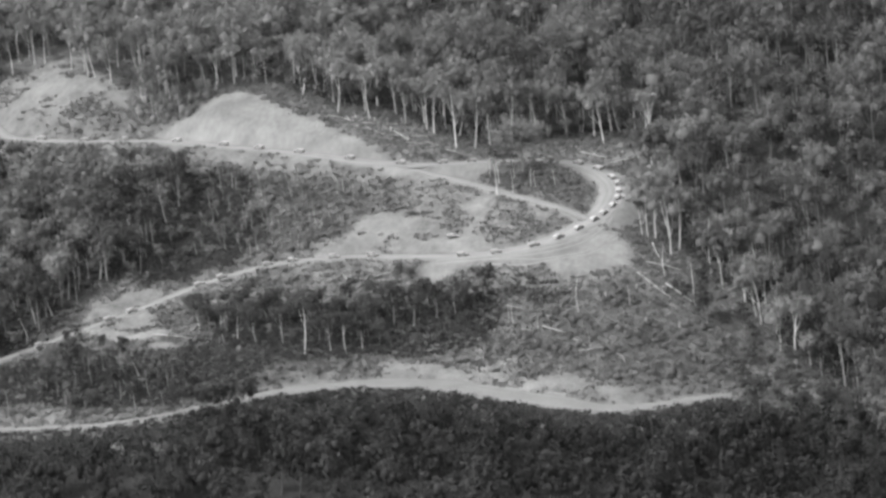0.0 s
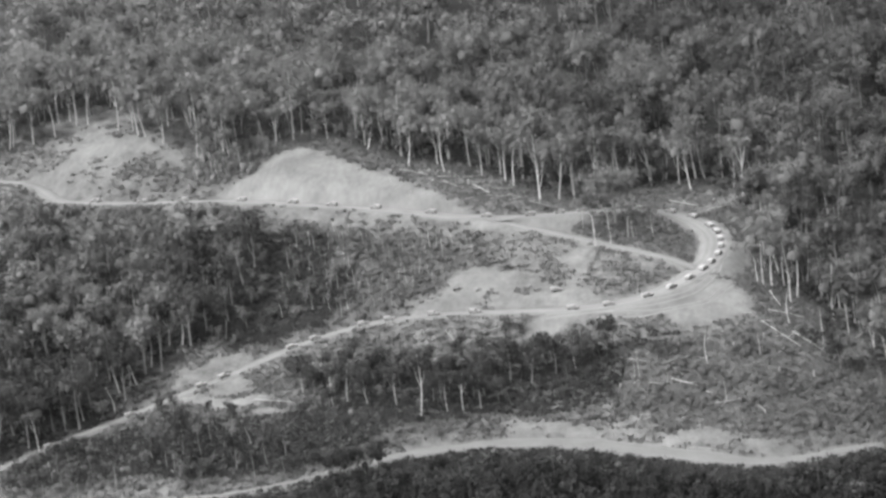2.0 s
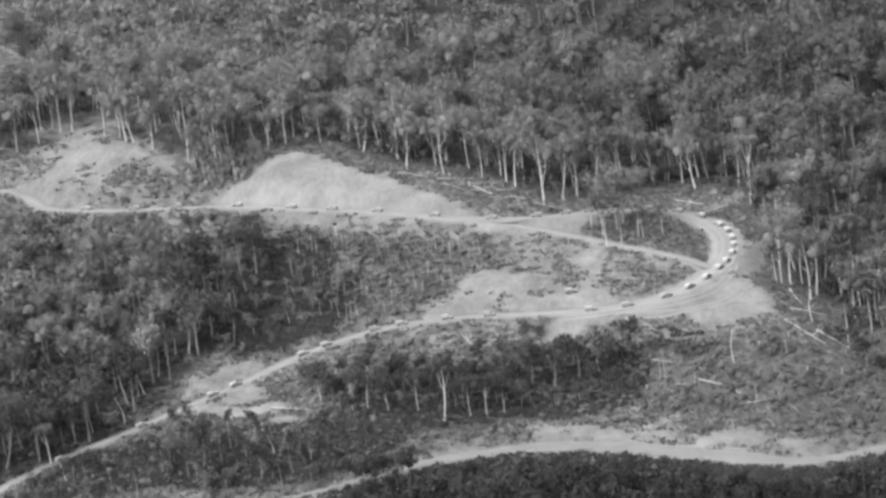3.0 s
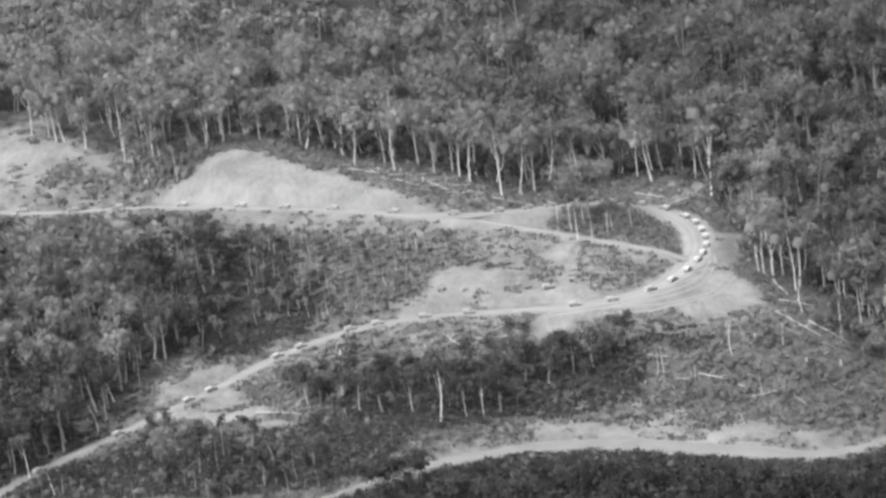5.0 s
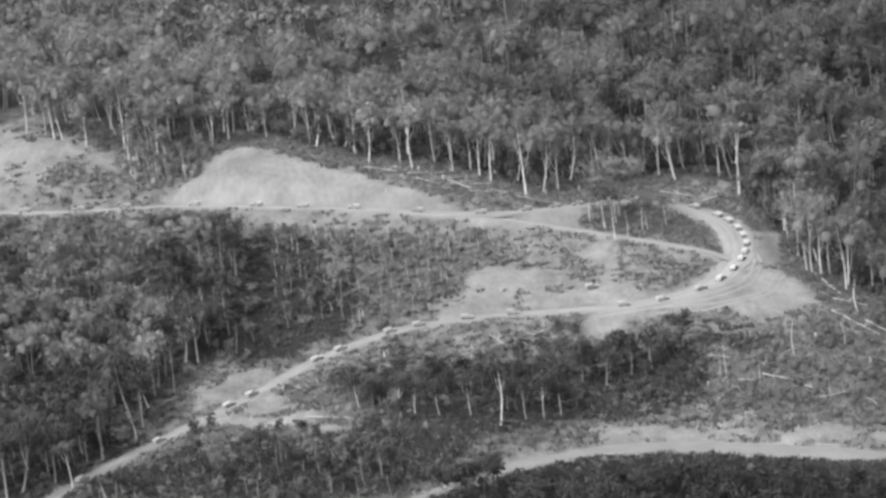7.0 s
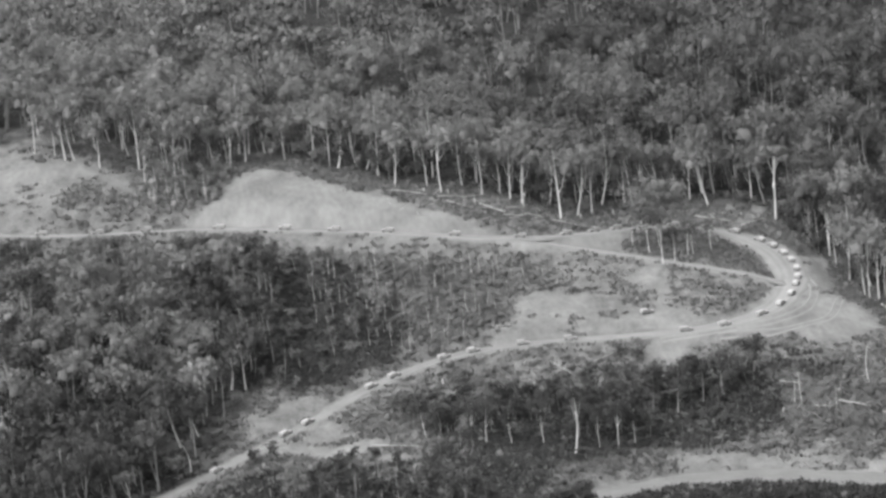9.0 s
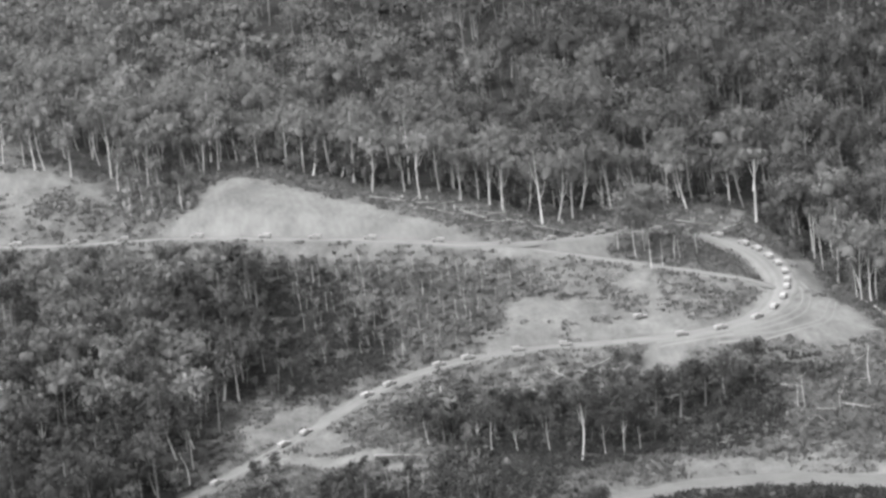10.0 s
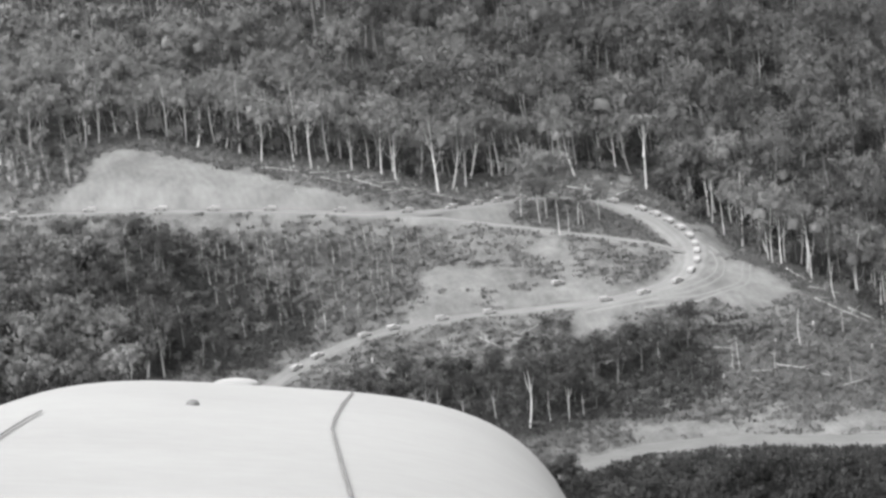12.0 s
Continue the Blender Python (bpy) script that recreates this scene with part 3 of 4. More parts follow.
def tree_shape(seed, height, spread, clear, clumps, cards, size, dome=0.5, stout=1.0, lobes=3, fork=False, hearts=(BALL, DOME_FACES)):
    """Arrays for trunk with limbs, and for the crown. clear: the part of the height that is bare trunk; dome: how high the crown's vault is for its width."""
    rng = np.random.default_rng(seed)
    lean = rng.normal(size=2) * 0.045 * height
    bow = rng.normal(size=2) * 0.03 * height
    s = np.linspace(0, 1, 8)
    top = height * 0.86
    line = np.c_[lean[0] * s + bow[0] * np.sin(s * 3.1), lean[1] * s + bow[1] * np.sin(s * 3.1), -0.6 + s * (top + 0.6)]
    r0 = 0.0122 * height * stout
    rad = r0 * (1 - 0.7 * s)
    rad[0] *= 1.5
    wood = [tube(line, rad, 7)]
    domes, wides, centres, radii = [], [], [], []
    first = rng.uniform(0, 6.283)
    for k in range(lobes):
        ang = first + k * 6.283 / lobes + rng.uniform(-0.5, 0.5)
        off = spread * (0.42 if lobes > 1 else 0.0) * rng.uniform(0.5, 1.2)
        wide = spread * rng.uniform(0.5, 0.74)
        vault = wide * dome * rng.uniform(0.9, 1.3)
        base = max(height * clear, height - vault * 1.25 - rng.uniform(0, 1) * height * (1 - clear) * 0.4)
        hub = np.array([line[-1, 0] + off * math.cos(ang), line[-1, 1] + off * math.sin(ang), base])
        start = np.clip(base / height - rng.uniform(0.1, 0.2), 0.25, 0.95)
        p0 = np.array([np.interp(start, s, line[:, 0]), np.interp(start, s, line[:, 1]), -0.6 + start * (top + 0.6)])
        wood.append(tube([p0, (p0 + hub) / 2 - np.array([0, 0, 0.03 * height]), hub + np.array([0, 0, vault * 0.5])], [r0 * 0.42, r0 * 0.26, r0 * 0.1], 4))
        domes.append(hub + np.array([0, 0, vault * 0.3]))
        wides.append(wide * rng.uniform(0.72, 0.86))
        each = clumps // lobes
        for i in range(each - 1):
            rho = 0.84 * math.sqrt(rng.uniform(0.05, 1))
            a = i * 2.4 + rng.uniform(-0.6, 0.6) + ang
            z = vault * (0.22 + math.sqrt(max(0.0, 1 - rho ** 2)) * rng.uniform(0.45, 0.95))
            centres.append(hub + np.array([wide * rho * math.cos(a), wide * rho * math.sin(a), z]))
            radii.append(wide * rng.uniform(0.38, 0.58))
    if fork:
        a = rng.uniform(0, 6.283)
        arm = np.array([[0, 0, 0.42], [0.05, 0, 0.62], [0.12, 0.02, 0.84]]) * height
        arm[:, 0] *= 1.2
        wood.append(tube(arm, [r0 * 0.75, r0 * 0.6, r0 * 0.35], 6))
    big = leaf_cards(rng, np.array(domes), np.array(wides), cards * 2, size, min(dome, 1.25), 0.4, hearts)
    if not centres:
        return merged(wood), big
    tufts = leaf_cards(rng, np.array(centres), np.array(radii), int(cards * 1.25), size * 0.95, 0.85, 0.35, core_shown=False)
    return merged(wood), (*merged([big[:2], tufts[:2]]), np.r_[big[2], tufts[2]])


def shape_set(seed, count, **kw):
    rng = np.random.default_rng(seed)
    out = []
    for i in range(count):
        k = dict(kw)
        k["height"] *= rng.uniform(0.85, 1.15)
        k["spread"] *= rng.uniform(0.75, 1.25)
        k["stout"] = k.get("stout", 1.0) * rng.uniform(0.75, 1.3)
        k["clear"] *= rng.uniform(0.85, 1.12)
        out.append(tree_shape(seed * 100 + i, **k))
    return out


TALL = shape_set(1, 9, height=17.5, spread=4.9, clear=0.47, clumps=18, cards=42, size=0.34, dome=1.25)
BROAD = shape_set(2, 9, height=18.0, spread=6.0, clear=0.43, clumps=20, cards=42, size=0.37, dome=1.15, lobes=4)
SLIM = shape_set(3, 6, height=14.0, spread=2.4, clear=0.58, clumps=8, cards=38, size=0.32, dome=1.3, stout=0.85, lobes=2)
LUSH = shape_set(4, 9, height=14.0, spread=4.8, clear=0.2, clumps=20, cards=40, size=0.42, dome=1.3, lobes=4)
SMALL = shape_set(5, 7, height=8.5, spread=2.6, clear=0.2, clumps=9, cards=24, size=0.38, dome=1.5, lobes=3)
FAR = shape_set(6, 8, height=18.0, spread=5.8, clear=0.46, clumps=12, cards=22, size=0.54, dome=1.1, lobes=3, hearts=(ICO, ICO_FACES))
NEAR = shape_set(10, 6, height=14.0, spread=5.8, clear=0.12, clumps=14, cards=20, size=0.55, dome=1.25, lobes=4, hearts=(ICO, ICO_FACES))
UNDER = shape_set(11, 7, height=8.5, spread=2.8, clear=0.16, clumps=8, cards=18, size=0.5, dome=1.5, lobes=2, hearts=(ICO, ICO_FACES))
FLAT_TOP = shape_set(7, 2, height=15.0, spread=7.2, clear=0.46, clumps=40, cards=60, size=0.4, dome=0.75, lobes=4, stout=1.3)
STEM = shape_set(8, 5, height=12.0, spread=1.0, clear=0.8, clumps=1, cards=24, size=0.3, lobes=1, stout=1.5)
FORKED = shape_set(9, 1, height=17.0, spread=4.0, clear=0.74, clumps=15, cards=50, size=0.36, dome=0.6, stout=1.35, fork=True)


def as_meshes(shapes, leaf, bark):
    out = []
    for (wv, wf), (lv, lf, soft) in shapes:
        out.append((mesh_from("trunk", wv, wf, [bark], smooth=True), mesh_from("crown", lv, lf, [leaf], smooth=soft)))
    return out


def sow(x0, x1, y0, y1, spacing, keep, seed):
    """Points on a shaken grid for which keep(q) holds."""
    rng = np.random.default_rng(seed)
    gx, gy = np.meshgrid(np.arange(x0, x1, spacing), np.arange(y0, y1, spacing))
    q = np.c_[gx.ravel(), gy.ravel()]
    q = q + rng.uniform(-0.46, 0.46, q.shape) * spacing
    return q[keep(q)]


def off_road(q, room):
    dist, _, half = nearest_road(q)
    return dist > half + room


def room_below(q, z, line):
    """How tall a tree may grow before it hides the road behind it from a flyer who looks down across the valley."""
    k = np.abs(line[None, :, 0] - q[:, None, 0]).argmin(1)
    behind = line[k, 1] - q[:, 1]
    room = line[k, 2] + 0.13 * behind - z - 0.4
    return np.where((behind > 0) & (behind < 90), np.maximum(room, 1.2), 99.0)


def heights_for(shapes):
    return np.array([leaves[0][:, 2].max() for _, leaves in shapes])


def single_trees(name, shapes, points, seed, label, group, low=0.85, high=1.15, behind=None, leaf=None, bark=None):
    """Trees of their own, each with a trunk and a crown."""
    rng = np.random.default_rng(seed)
    meshes, tall = as_meshes(shapes, leaf or LEAF, bark or BARK), heights_for(shapes)
    points = np.asarray(points, float).reshape(-1, 2)
    zs = land(points)
    room = np.full(len(points), 99.0) if behind is None else room_below(points, zs, behind)
    for (x, y), z, limit in zip(points, zs, room):
        k = int(rng.integers(len(meshes)))
        s = min(rng.uniform(low, high), limit / tall[k])
        if s < 0.2:
            continue
        tree = new(name)
        tree.matrix_basis = pose(x, y, z, 0, 0, rng.uniform(0, 360)) @ Matrix.Diagonal((s, s, s, 1))
        for nm, me in zip(("trunk", "crown"), meshes[k]):
            part(nm, me, None, tree)
        tagged(tree, label, "tree", group)


def haze_tone(p):
    """0 to 1: haze put into the leaf colour, paler on the western hill, darker towards the eastern gully."""
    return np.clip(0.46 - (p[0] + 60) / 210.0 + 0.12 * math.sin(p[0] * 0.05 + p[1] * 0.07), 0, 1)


def wood_mass(name, shapes, points, seed, label, low=0.85, high=1.15, leaf=None, behind=None, bark=None):
    """Woods that nobody could count, as one object."""
    rng = np.random.default_rng(seed)
    zs, tall = land(points), heights_for(shapes)
    room = np.full(len(points), 99.0) if behind is None else room_below(points, zs, behind)
    vs, fs, ix, sm, tn, base = [], [], [], [], [], 0
    for (x, y), z, limit in zip(points, zs, room):
        k = int(rng.integers(len(shapes)))
        a, s = rng.uniform(0, 6.283), min(rng.uniform(low, high), limit / tall[k])
        if s < 0.2:
            continue
        turn = np.array([[math.cos(a), math.sin(a), 0], [-math.sin(a), math.cos(a), 0], [0, 0, rng.uniform(0.9, 1.1)]]) * s
        shade = 0.62 * rng.uniform(0, 1) + 0.75 * float(haze_tone([x, y])) - 0.18
        for m, (v, f, *soft) in enumerate(shapes[k]):
            sm.append(soft[0] if soft else np.ones(len(f), bool))
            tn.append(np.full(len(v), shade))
            vs.append(v @ turn + np.array([x, y, z]))
            fs.append(f + base)
            ix.append(np.full(len(f), m))
            base += len(v)
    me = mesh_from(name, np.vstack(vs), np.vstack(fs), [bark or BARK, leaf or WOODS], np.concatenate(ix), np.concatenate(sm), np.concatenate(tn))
    return tagged(new(name, me), label, "forest", kind="stuff")


def patchy(q):
    return 0.5 + 0.25 * np.sin(q[:, 0] * 0.21 + 2 * np.sin(q[:, 1] * 0.13)) + 0.25 * np.sin(q[:, 1] * 0.33 + 1.7 * np.sin(q[:, 0] * 0.17))


# trees that stand out, where they stand
MARKED = [(-139.3, 63.4), (-134, 69.6), (-133.1, 59.7), (-125.3, 65.7), (-119.1, 65.6), (-123.1, 60.5), (-95.7, 67), (-85.5, 67.2), (-97, 72.9), (-72.5, 60.5), (-67.1, 63.4), (-64.9, 62.9),
          (-59, 51.1), (-51.4, 70.2), (-50.5, 51.7), (-47.5, 45.8), (-41.4, 53.1), (-37.8, 65.3), (-37.2, 46.8), (-32.3, 49.7), (-30.3, 44.8), (-27.5, 42.3), (-19.2, 34.1), (-14.6, 38.1),
          (-10.5, 39.7), (1.5, 48.6), (21.4, 48.6), (33, 50.7), (59.5, 32.8), (-149.6, 69.9), (-144.5, 67.9), (-141.6, 63.8), (-164.9, 78), (-161.1, 76.9), (-127, 70.7), (-170, 71), (-176, 68)]
single_trees("forest_tree", TALL, MARKED, 61, "tall pale-trunked jungle tree at the edge of the forest", "trees along the forest edge", 0.82, 1.08)
single_trees("flat_topped_tree", FLAT_TOP[:1], [(3, 19.3)], 62, "wide flat-topped tree with a dark trunk inside the hairpin", "", 1.04, 1.06, None, JUNGLE_LEAF, DARK_BARK)
single_trees("loop_tree", SMALL[:3] + TALL[:2] + SLIM[:2], [(-1.6, 10.1), (1.8, 14.9), (7.6, 8.9), (9.9, 8.9), (-5, 14), (14, 11.5)], 63, "small tree with a pale trunk in scrub inside the hairpin", "small trees inside the hairpin", 0.45, 0.68, None, JUNGLE_LEAF)
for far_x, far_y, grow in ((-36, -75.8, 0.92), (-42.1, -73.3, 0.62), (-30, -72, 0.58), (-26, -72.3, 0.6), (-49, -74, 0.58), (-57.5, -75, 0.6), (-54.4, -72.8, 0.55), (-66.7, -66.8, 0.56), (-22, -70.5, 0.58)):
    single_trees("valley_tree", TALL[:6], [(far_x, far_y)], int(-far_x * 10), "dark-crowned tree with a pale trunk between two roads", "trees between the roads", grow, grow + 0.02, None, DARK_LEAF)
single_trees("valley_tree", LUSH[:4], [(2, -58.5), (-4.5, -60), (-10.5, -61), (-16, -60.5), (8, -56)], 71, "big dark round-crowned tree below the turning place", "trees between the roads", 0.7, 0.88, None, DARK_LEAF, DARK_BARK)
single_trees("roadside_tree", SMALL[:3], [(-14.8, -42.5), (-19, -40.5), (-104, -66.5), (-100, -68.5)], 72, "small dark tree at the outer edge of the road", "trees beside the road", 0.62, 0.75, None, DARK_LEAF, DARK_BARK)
single_trees("pale_tree", TALL[2:3], [(-130.5, -85)], 73, "pale leafy tree beside the narrow road", "", 0.66, 0.68)
single_trees("broken_tree", STEM, [(16.7, -64), (15.2, -63.4), (45.3, -55.3), (38, -74), (23.5, -67), (0.5, -59), (33, -60), (52, -38), (60, -45)], 65, "pale bare broken tree on the cleared slope", "broken trunks on the cleared slope", 0.45, 0.85)
# thin trunks that lean out of the scrub: place, height, lean
for x, y, tall, lean in ((-115.5, -48, 8, 13), (-118, -61.2, 8, 13), (-121, -104, 8.5, 13), (-107, -32.2, 12, 3), (-131.4, 24, 6, 20), (-82.3, -20.3, 5.5, 4), (-72.5, -99, 5.5, 8), (-0.2, 0.3, 10.5, 3), (3.4, 4.2, 8, -2), (9, 9, 6, 3), (-46, 6, 6, 5), (-72, 8, 6, -4), (-60, 2, 5, 6), (-128, -44, 6, 5)):
    stem = new("leaning_tree")
    kind = int(abs(x + y)) % len(STEM)
    stem.matrix_basis = pose(x, y, float(land([(x, y)])[0]), 0, -lean, 0) @ Matrix.Diagonal((tall / 12.0, tall / 12.0, tall / 12.0, 1)) 
    for nm, me in zip(("trunk", "crown"), as_meshes([STEM[kind]], LEAF, BARK)[0]):
        part(nm, me, None, stem)
    tagged(stem, "thin pale tree leaning out of the scrub", "tree", "thin trunks in the scrub")

single_trees("gully_tree", TALL[:3] + SLIM[:3] + SMALL[:3], [(-119, 51), (-114, 46.5), (-109, 49), (-104, 58), (-100, 62), (-122, 55), (-110, 56), (-117, 58), (-106, 53), (-113, 60), (-120, 46), (-116.5, 49), (-111.5, 47.5), (-107, 46.5), (-118, 54), (-112, 53), (-108, 58), (-104, 64), (-121.5, 60), (-100.5, 66), (-115, 63), (-109.5, 63)], 68, "leafy tree in the gully between two earth banks", "trees in the gully", 0.5, 0.8)
single_trees("wall_tree", SLIM + TALL[:5], [(43.5, -20.6), (44.8, -19.5), (46.9, -20), (49.7, -15.4), (51.6, -25.8), (53, -20.3), (62.2, -18.2), (63.7, -23.6), (68, -22), (43.5, 6), (43.8, 14), (41, 22), (66, -34), (72, -36), (77, -46)], 69, "slender pale-trunked tree at the forest wall", "slender trees of the forest wall", 0.85, 1.15, None, JUNGLE_LEAF)
single_trees("forked_tree", FORKED, [(36.5, 38.6)], 67, "big pale forked tree beside the hairpin bend", "", 1.0, 1.02)

# the upper and the right-hand forest
def clumping(q):
    """0 to 1: stands of trees with gaps between them."""
    return 0.5 + 0.3 * np.sin(q[:, 0] * 0.31 + 2.1 * np.sin(q[:, 1] * 0.09)) + 0.3 * np.sin(q[:, 1] * 0.27 + 2.4 * np.sin(q[:, 0] * 0.08 + 1))


edge_q = sow(-200, 118, -60, 85, 5.5, lambda q: (depth_in_forest(q) > np.where(q[:, 0] < 42, 5.0, 0.5)) & (depth_in_forest(q) < 11) & off_road(q, 2.0) & (np.sin(q[:, 0] * 0.47 + 1.3 * np.sin(q[:, 0] * 0.19)) > -0.86), 11)
# eastern trees take a darker leaf colour in place of thinner haze
east = edge_q[:, 0] > -66 + 12 * np.sin(edge_q[:, 1])
single_trees("forest_tree", TALL + SLIM + TALL + BROAD[:3], edge_q[~east], 12, "tall pale-trunked jungle tree at the edge of the forest", "trees along the forest edge", 0.7, 1.12)
single_trees("forest_tree", TALL + SLIM + TALL + BROAD[:3], edge_q[east], 28, "tall jungle tree at the forest edge, leaves darkened where haze thins", "trees along the forest edge", 0.7, 1.12, None, JUNGLE_LEAF)
sapling_q = sow(-215, 90, -60, 85, 4.4, lambda q: (depth_in_forest(q) > -1.5) & (depth_in_forest(q) < 17) & off_road(q, 3.0) & (bareness(q) < 0.1) & (patchy(q) > 0.5), 19)
west = sapling_q[:, 0] < -78
single_trees("sapling", SMALL, sapling_q[~west], 20, "leafy sapling among the trunks at the forest edge", "saplings at the forest edge", 0.35, 0.9, None, JUNGLE_LEAF, MID_BARK)
single_trees("sapling", SMALL, sapling_q[west], 29, "pale leafy sapling among the trunks at the forest edge", "saplings at the forest edge", 0.4, 0.95, None, LEAF, MID_BARK)
deep_q = sow(-236, 140, -110, 150, 7.6, lambda q: (depth_in_forest(q) >= 9) & off_road(q, 2.0) & (clumping(q) > 0.16), 13)
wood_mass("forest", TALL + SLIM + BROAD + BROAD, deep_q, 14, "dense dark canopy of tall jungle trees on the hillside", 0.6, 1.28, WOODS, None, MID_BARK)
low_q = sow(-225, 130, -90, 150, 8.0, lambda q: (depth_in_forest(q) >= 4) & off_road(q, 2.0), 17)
wood_mass("forest_understorey", UNDER, low_q, 18, "understorey of young trees darkened for the shade inside the forest", 0.5, 1.2, SHADED_WOODS, None, DARK_BARK)
far_q = sow(-230, 225, 150, 245, 8.8, lambda q: clumping(q) > 0.14, 15)
wood_mass("far_forest", FAR, far_q, 16, "dense dark canopy of jungle trees high on the hill", 0.6, 1.25, WOODS, None, MID_BARK)


# jungle between the upper and the middle leg
def jungle_keep(q):
    y_top = np.interp(q[:, 0], [p[0] for p in UPPER_LEG], [p[1] for p in UPPER_LEG])
    ml = sorted(MIDDLE_LEG)
    y_low = np.interp(q[:, 0], [p[0] for p in ml], [p[1] for p in ml])
    ok = (q[:, 1] < y_top - 12 + 4 * np.sin(q[:, 0] * 0.23)) & (q[:, 1] > y_low + 5) & (q[:, 0] < -40)
    return ok & (bareness(q) < 0.05) & ((q[:, 0] < -88) | (q[:, 1] > y_low + 12 + 0.45 * (q[:, 0] + 88)))


jungle_q = sow(-195, -92, -90, 40, 6.6, jungle_keep, 21)
young_q = sow(-97, -58, -60, 30, 6.4, jungle_keep, 26)
left = jungle_q[:, 0] < 0
far_left = jungle_q[:, 0] < -158
mid_left = jungle_q[left & ~far_left]
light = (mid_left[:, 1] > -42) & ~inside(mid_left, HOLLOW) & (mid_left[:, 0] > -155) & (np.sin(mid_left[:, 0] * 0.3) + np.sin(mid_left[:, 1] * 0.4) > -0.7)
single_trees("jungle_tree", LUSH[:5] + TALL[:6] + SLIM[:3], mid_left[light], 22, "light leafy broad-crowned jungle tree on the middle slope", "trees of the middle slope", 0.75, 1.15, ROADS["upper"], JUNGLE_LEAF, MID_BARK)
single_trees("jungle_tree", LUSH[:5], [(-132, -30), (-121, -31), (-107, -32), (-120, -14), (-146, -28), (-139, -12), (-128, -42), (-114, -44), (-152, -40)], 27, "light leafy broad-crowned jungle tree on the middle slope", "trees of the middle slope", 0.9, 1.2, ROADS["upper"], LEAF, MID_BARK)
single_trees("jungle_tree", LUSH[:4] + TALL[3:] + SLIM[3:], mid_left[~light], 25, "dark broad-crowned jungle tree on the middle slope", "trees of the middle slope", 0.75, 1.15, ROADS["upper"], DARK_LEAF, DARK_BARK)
wood_mass("jungle", NEAR, jungle_q[far_left], 24, "dense leafy jungle on the middle slope", 0.6, 1.0, WOODS, ROADS["upper"], DARK_BARK)
single_trees("young_tree", SMALL, young_q, 23, "young leafy tree in rough scrub below the road", "young trees below the road", 0.35, 0.8, ROADS["upper"], JUNGLE_LEAF, DARK_BARK)

stem_q = sow(-90, -26, -24, 18, 4.3, lambda q: inside(q, MIDDLE_SLOPE) & (bareness(q) < 0.12), 43)
single_trees("slender_tree", SLIM, stem_q, 44, "slender young tree with a pale stem on the scrubby slope", "slender trees below the upper road", 0.26, 0.52, ROADS["upper"], JUNGLE_LEAF, BARK)

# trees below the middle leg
# where gully shade is put into the colour of scrub and thicket
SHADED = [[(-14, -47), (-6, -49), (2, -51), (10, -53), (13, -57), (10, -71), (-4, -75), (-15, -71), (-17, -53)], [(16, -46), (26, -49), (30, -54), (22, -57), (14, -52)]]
belt_q = sow(-72, 16, -80, -45, 5.2, lambda q: off_road(q, 5.0) & (bareness(q) < 0.05) & (q[:, 1] > -69) & (q[:, 1] < -53) & (q[:, 0] < -18), 31)
belt_road = np.vstack([ROADS["middle"], ROADS["hairpin"][60:]])
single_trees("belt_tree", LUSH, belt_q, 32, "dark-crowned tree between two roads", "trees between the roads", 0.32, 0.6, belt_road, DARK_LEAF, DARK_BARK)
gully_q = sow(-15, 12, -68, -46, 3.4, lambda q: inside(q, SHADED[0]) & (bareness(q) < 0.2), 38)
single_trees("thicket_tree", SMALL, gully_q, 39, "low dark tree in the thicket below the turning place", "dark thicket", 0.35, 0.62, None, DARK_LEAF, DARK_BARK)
low_left_q = sow(-130, -55, -114, -60, 5.0, lambda q: off_road(q, 4.0) & ~((q[:, 0] > -114) & (q[:, 0] < -64) & (q[:, 1] > -88)) & (bareness(q) < 0.05), 33)
single_trees("slope_tree", SMALL + LUSH[:2] + SLIM[:3], low_left_q[::3], 34, "small leafy tree on the slope between the roads", "small trees between the roads", 0.5, 0.9, ROADS["middle"], JUNGLE_LEAF, DARK_BARK)
single_trees("slope_tree", SMALL + LUSH[:2] + SLIM[:3], np.delete(low_left_q, np.s_[::3], axis=0), 40, "small dark leafy tree on the slope between the roads", "small trees between the roads", 0.5, 0.9, ROADS["middle"], DARK_LEAF, DARK_BARK)

right_low_q = sow(58, 118, -100, -30, 6.5, lambda q: off_road(q, 4.0) & (depth_in_forest(q) < 6) & (bareness(q) < 0.05), 35)
single_trees("slope_tree", SMALL + LUSH[:2], right_low_q, 36, "small leafy tree on the slope between the roads", "small trees between the roads", 0.4, 0.9, None, DARK_LEAF, DARK_BARK)
single_trees("roadside_tree", LUSH, [(-54, -119), (-49, -118), (-45.5, -116), (-42, -114), (-39.5, -111), (-47, -122)], 37, "dark tree in front of the lower road", "trees beside the lower road", 0.55, 0.75, None, DARK_LEAF, DARK_BARK)

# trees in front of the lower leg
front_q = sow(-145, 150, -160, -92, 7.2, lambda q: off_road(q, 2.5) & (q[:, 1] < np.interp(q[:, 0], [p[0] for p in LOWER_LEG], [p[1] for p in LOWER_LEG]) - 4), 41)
wood_mass("near_forest", NEAR, front_q, 42, "dark dense treetops below the lower road", 0.7, 1.1, UNHAZED_WOODS, ROADS["lower"], SHADE_BARK)


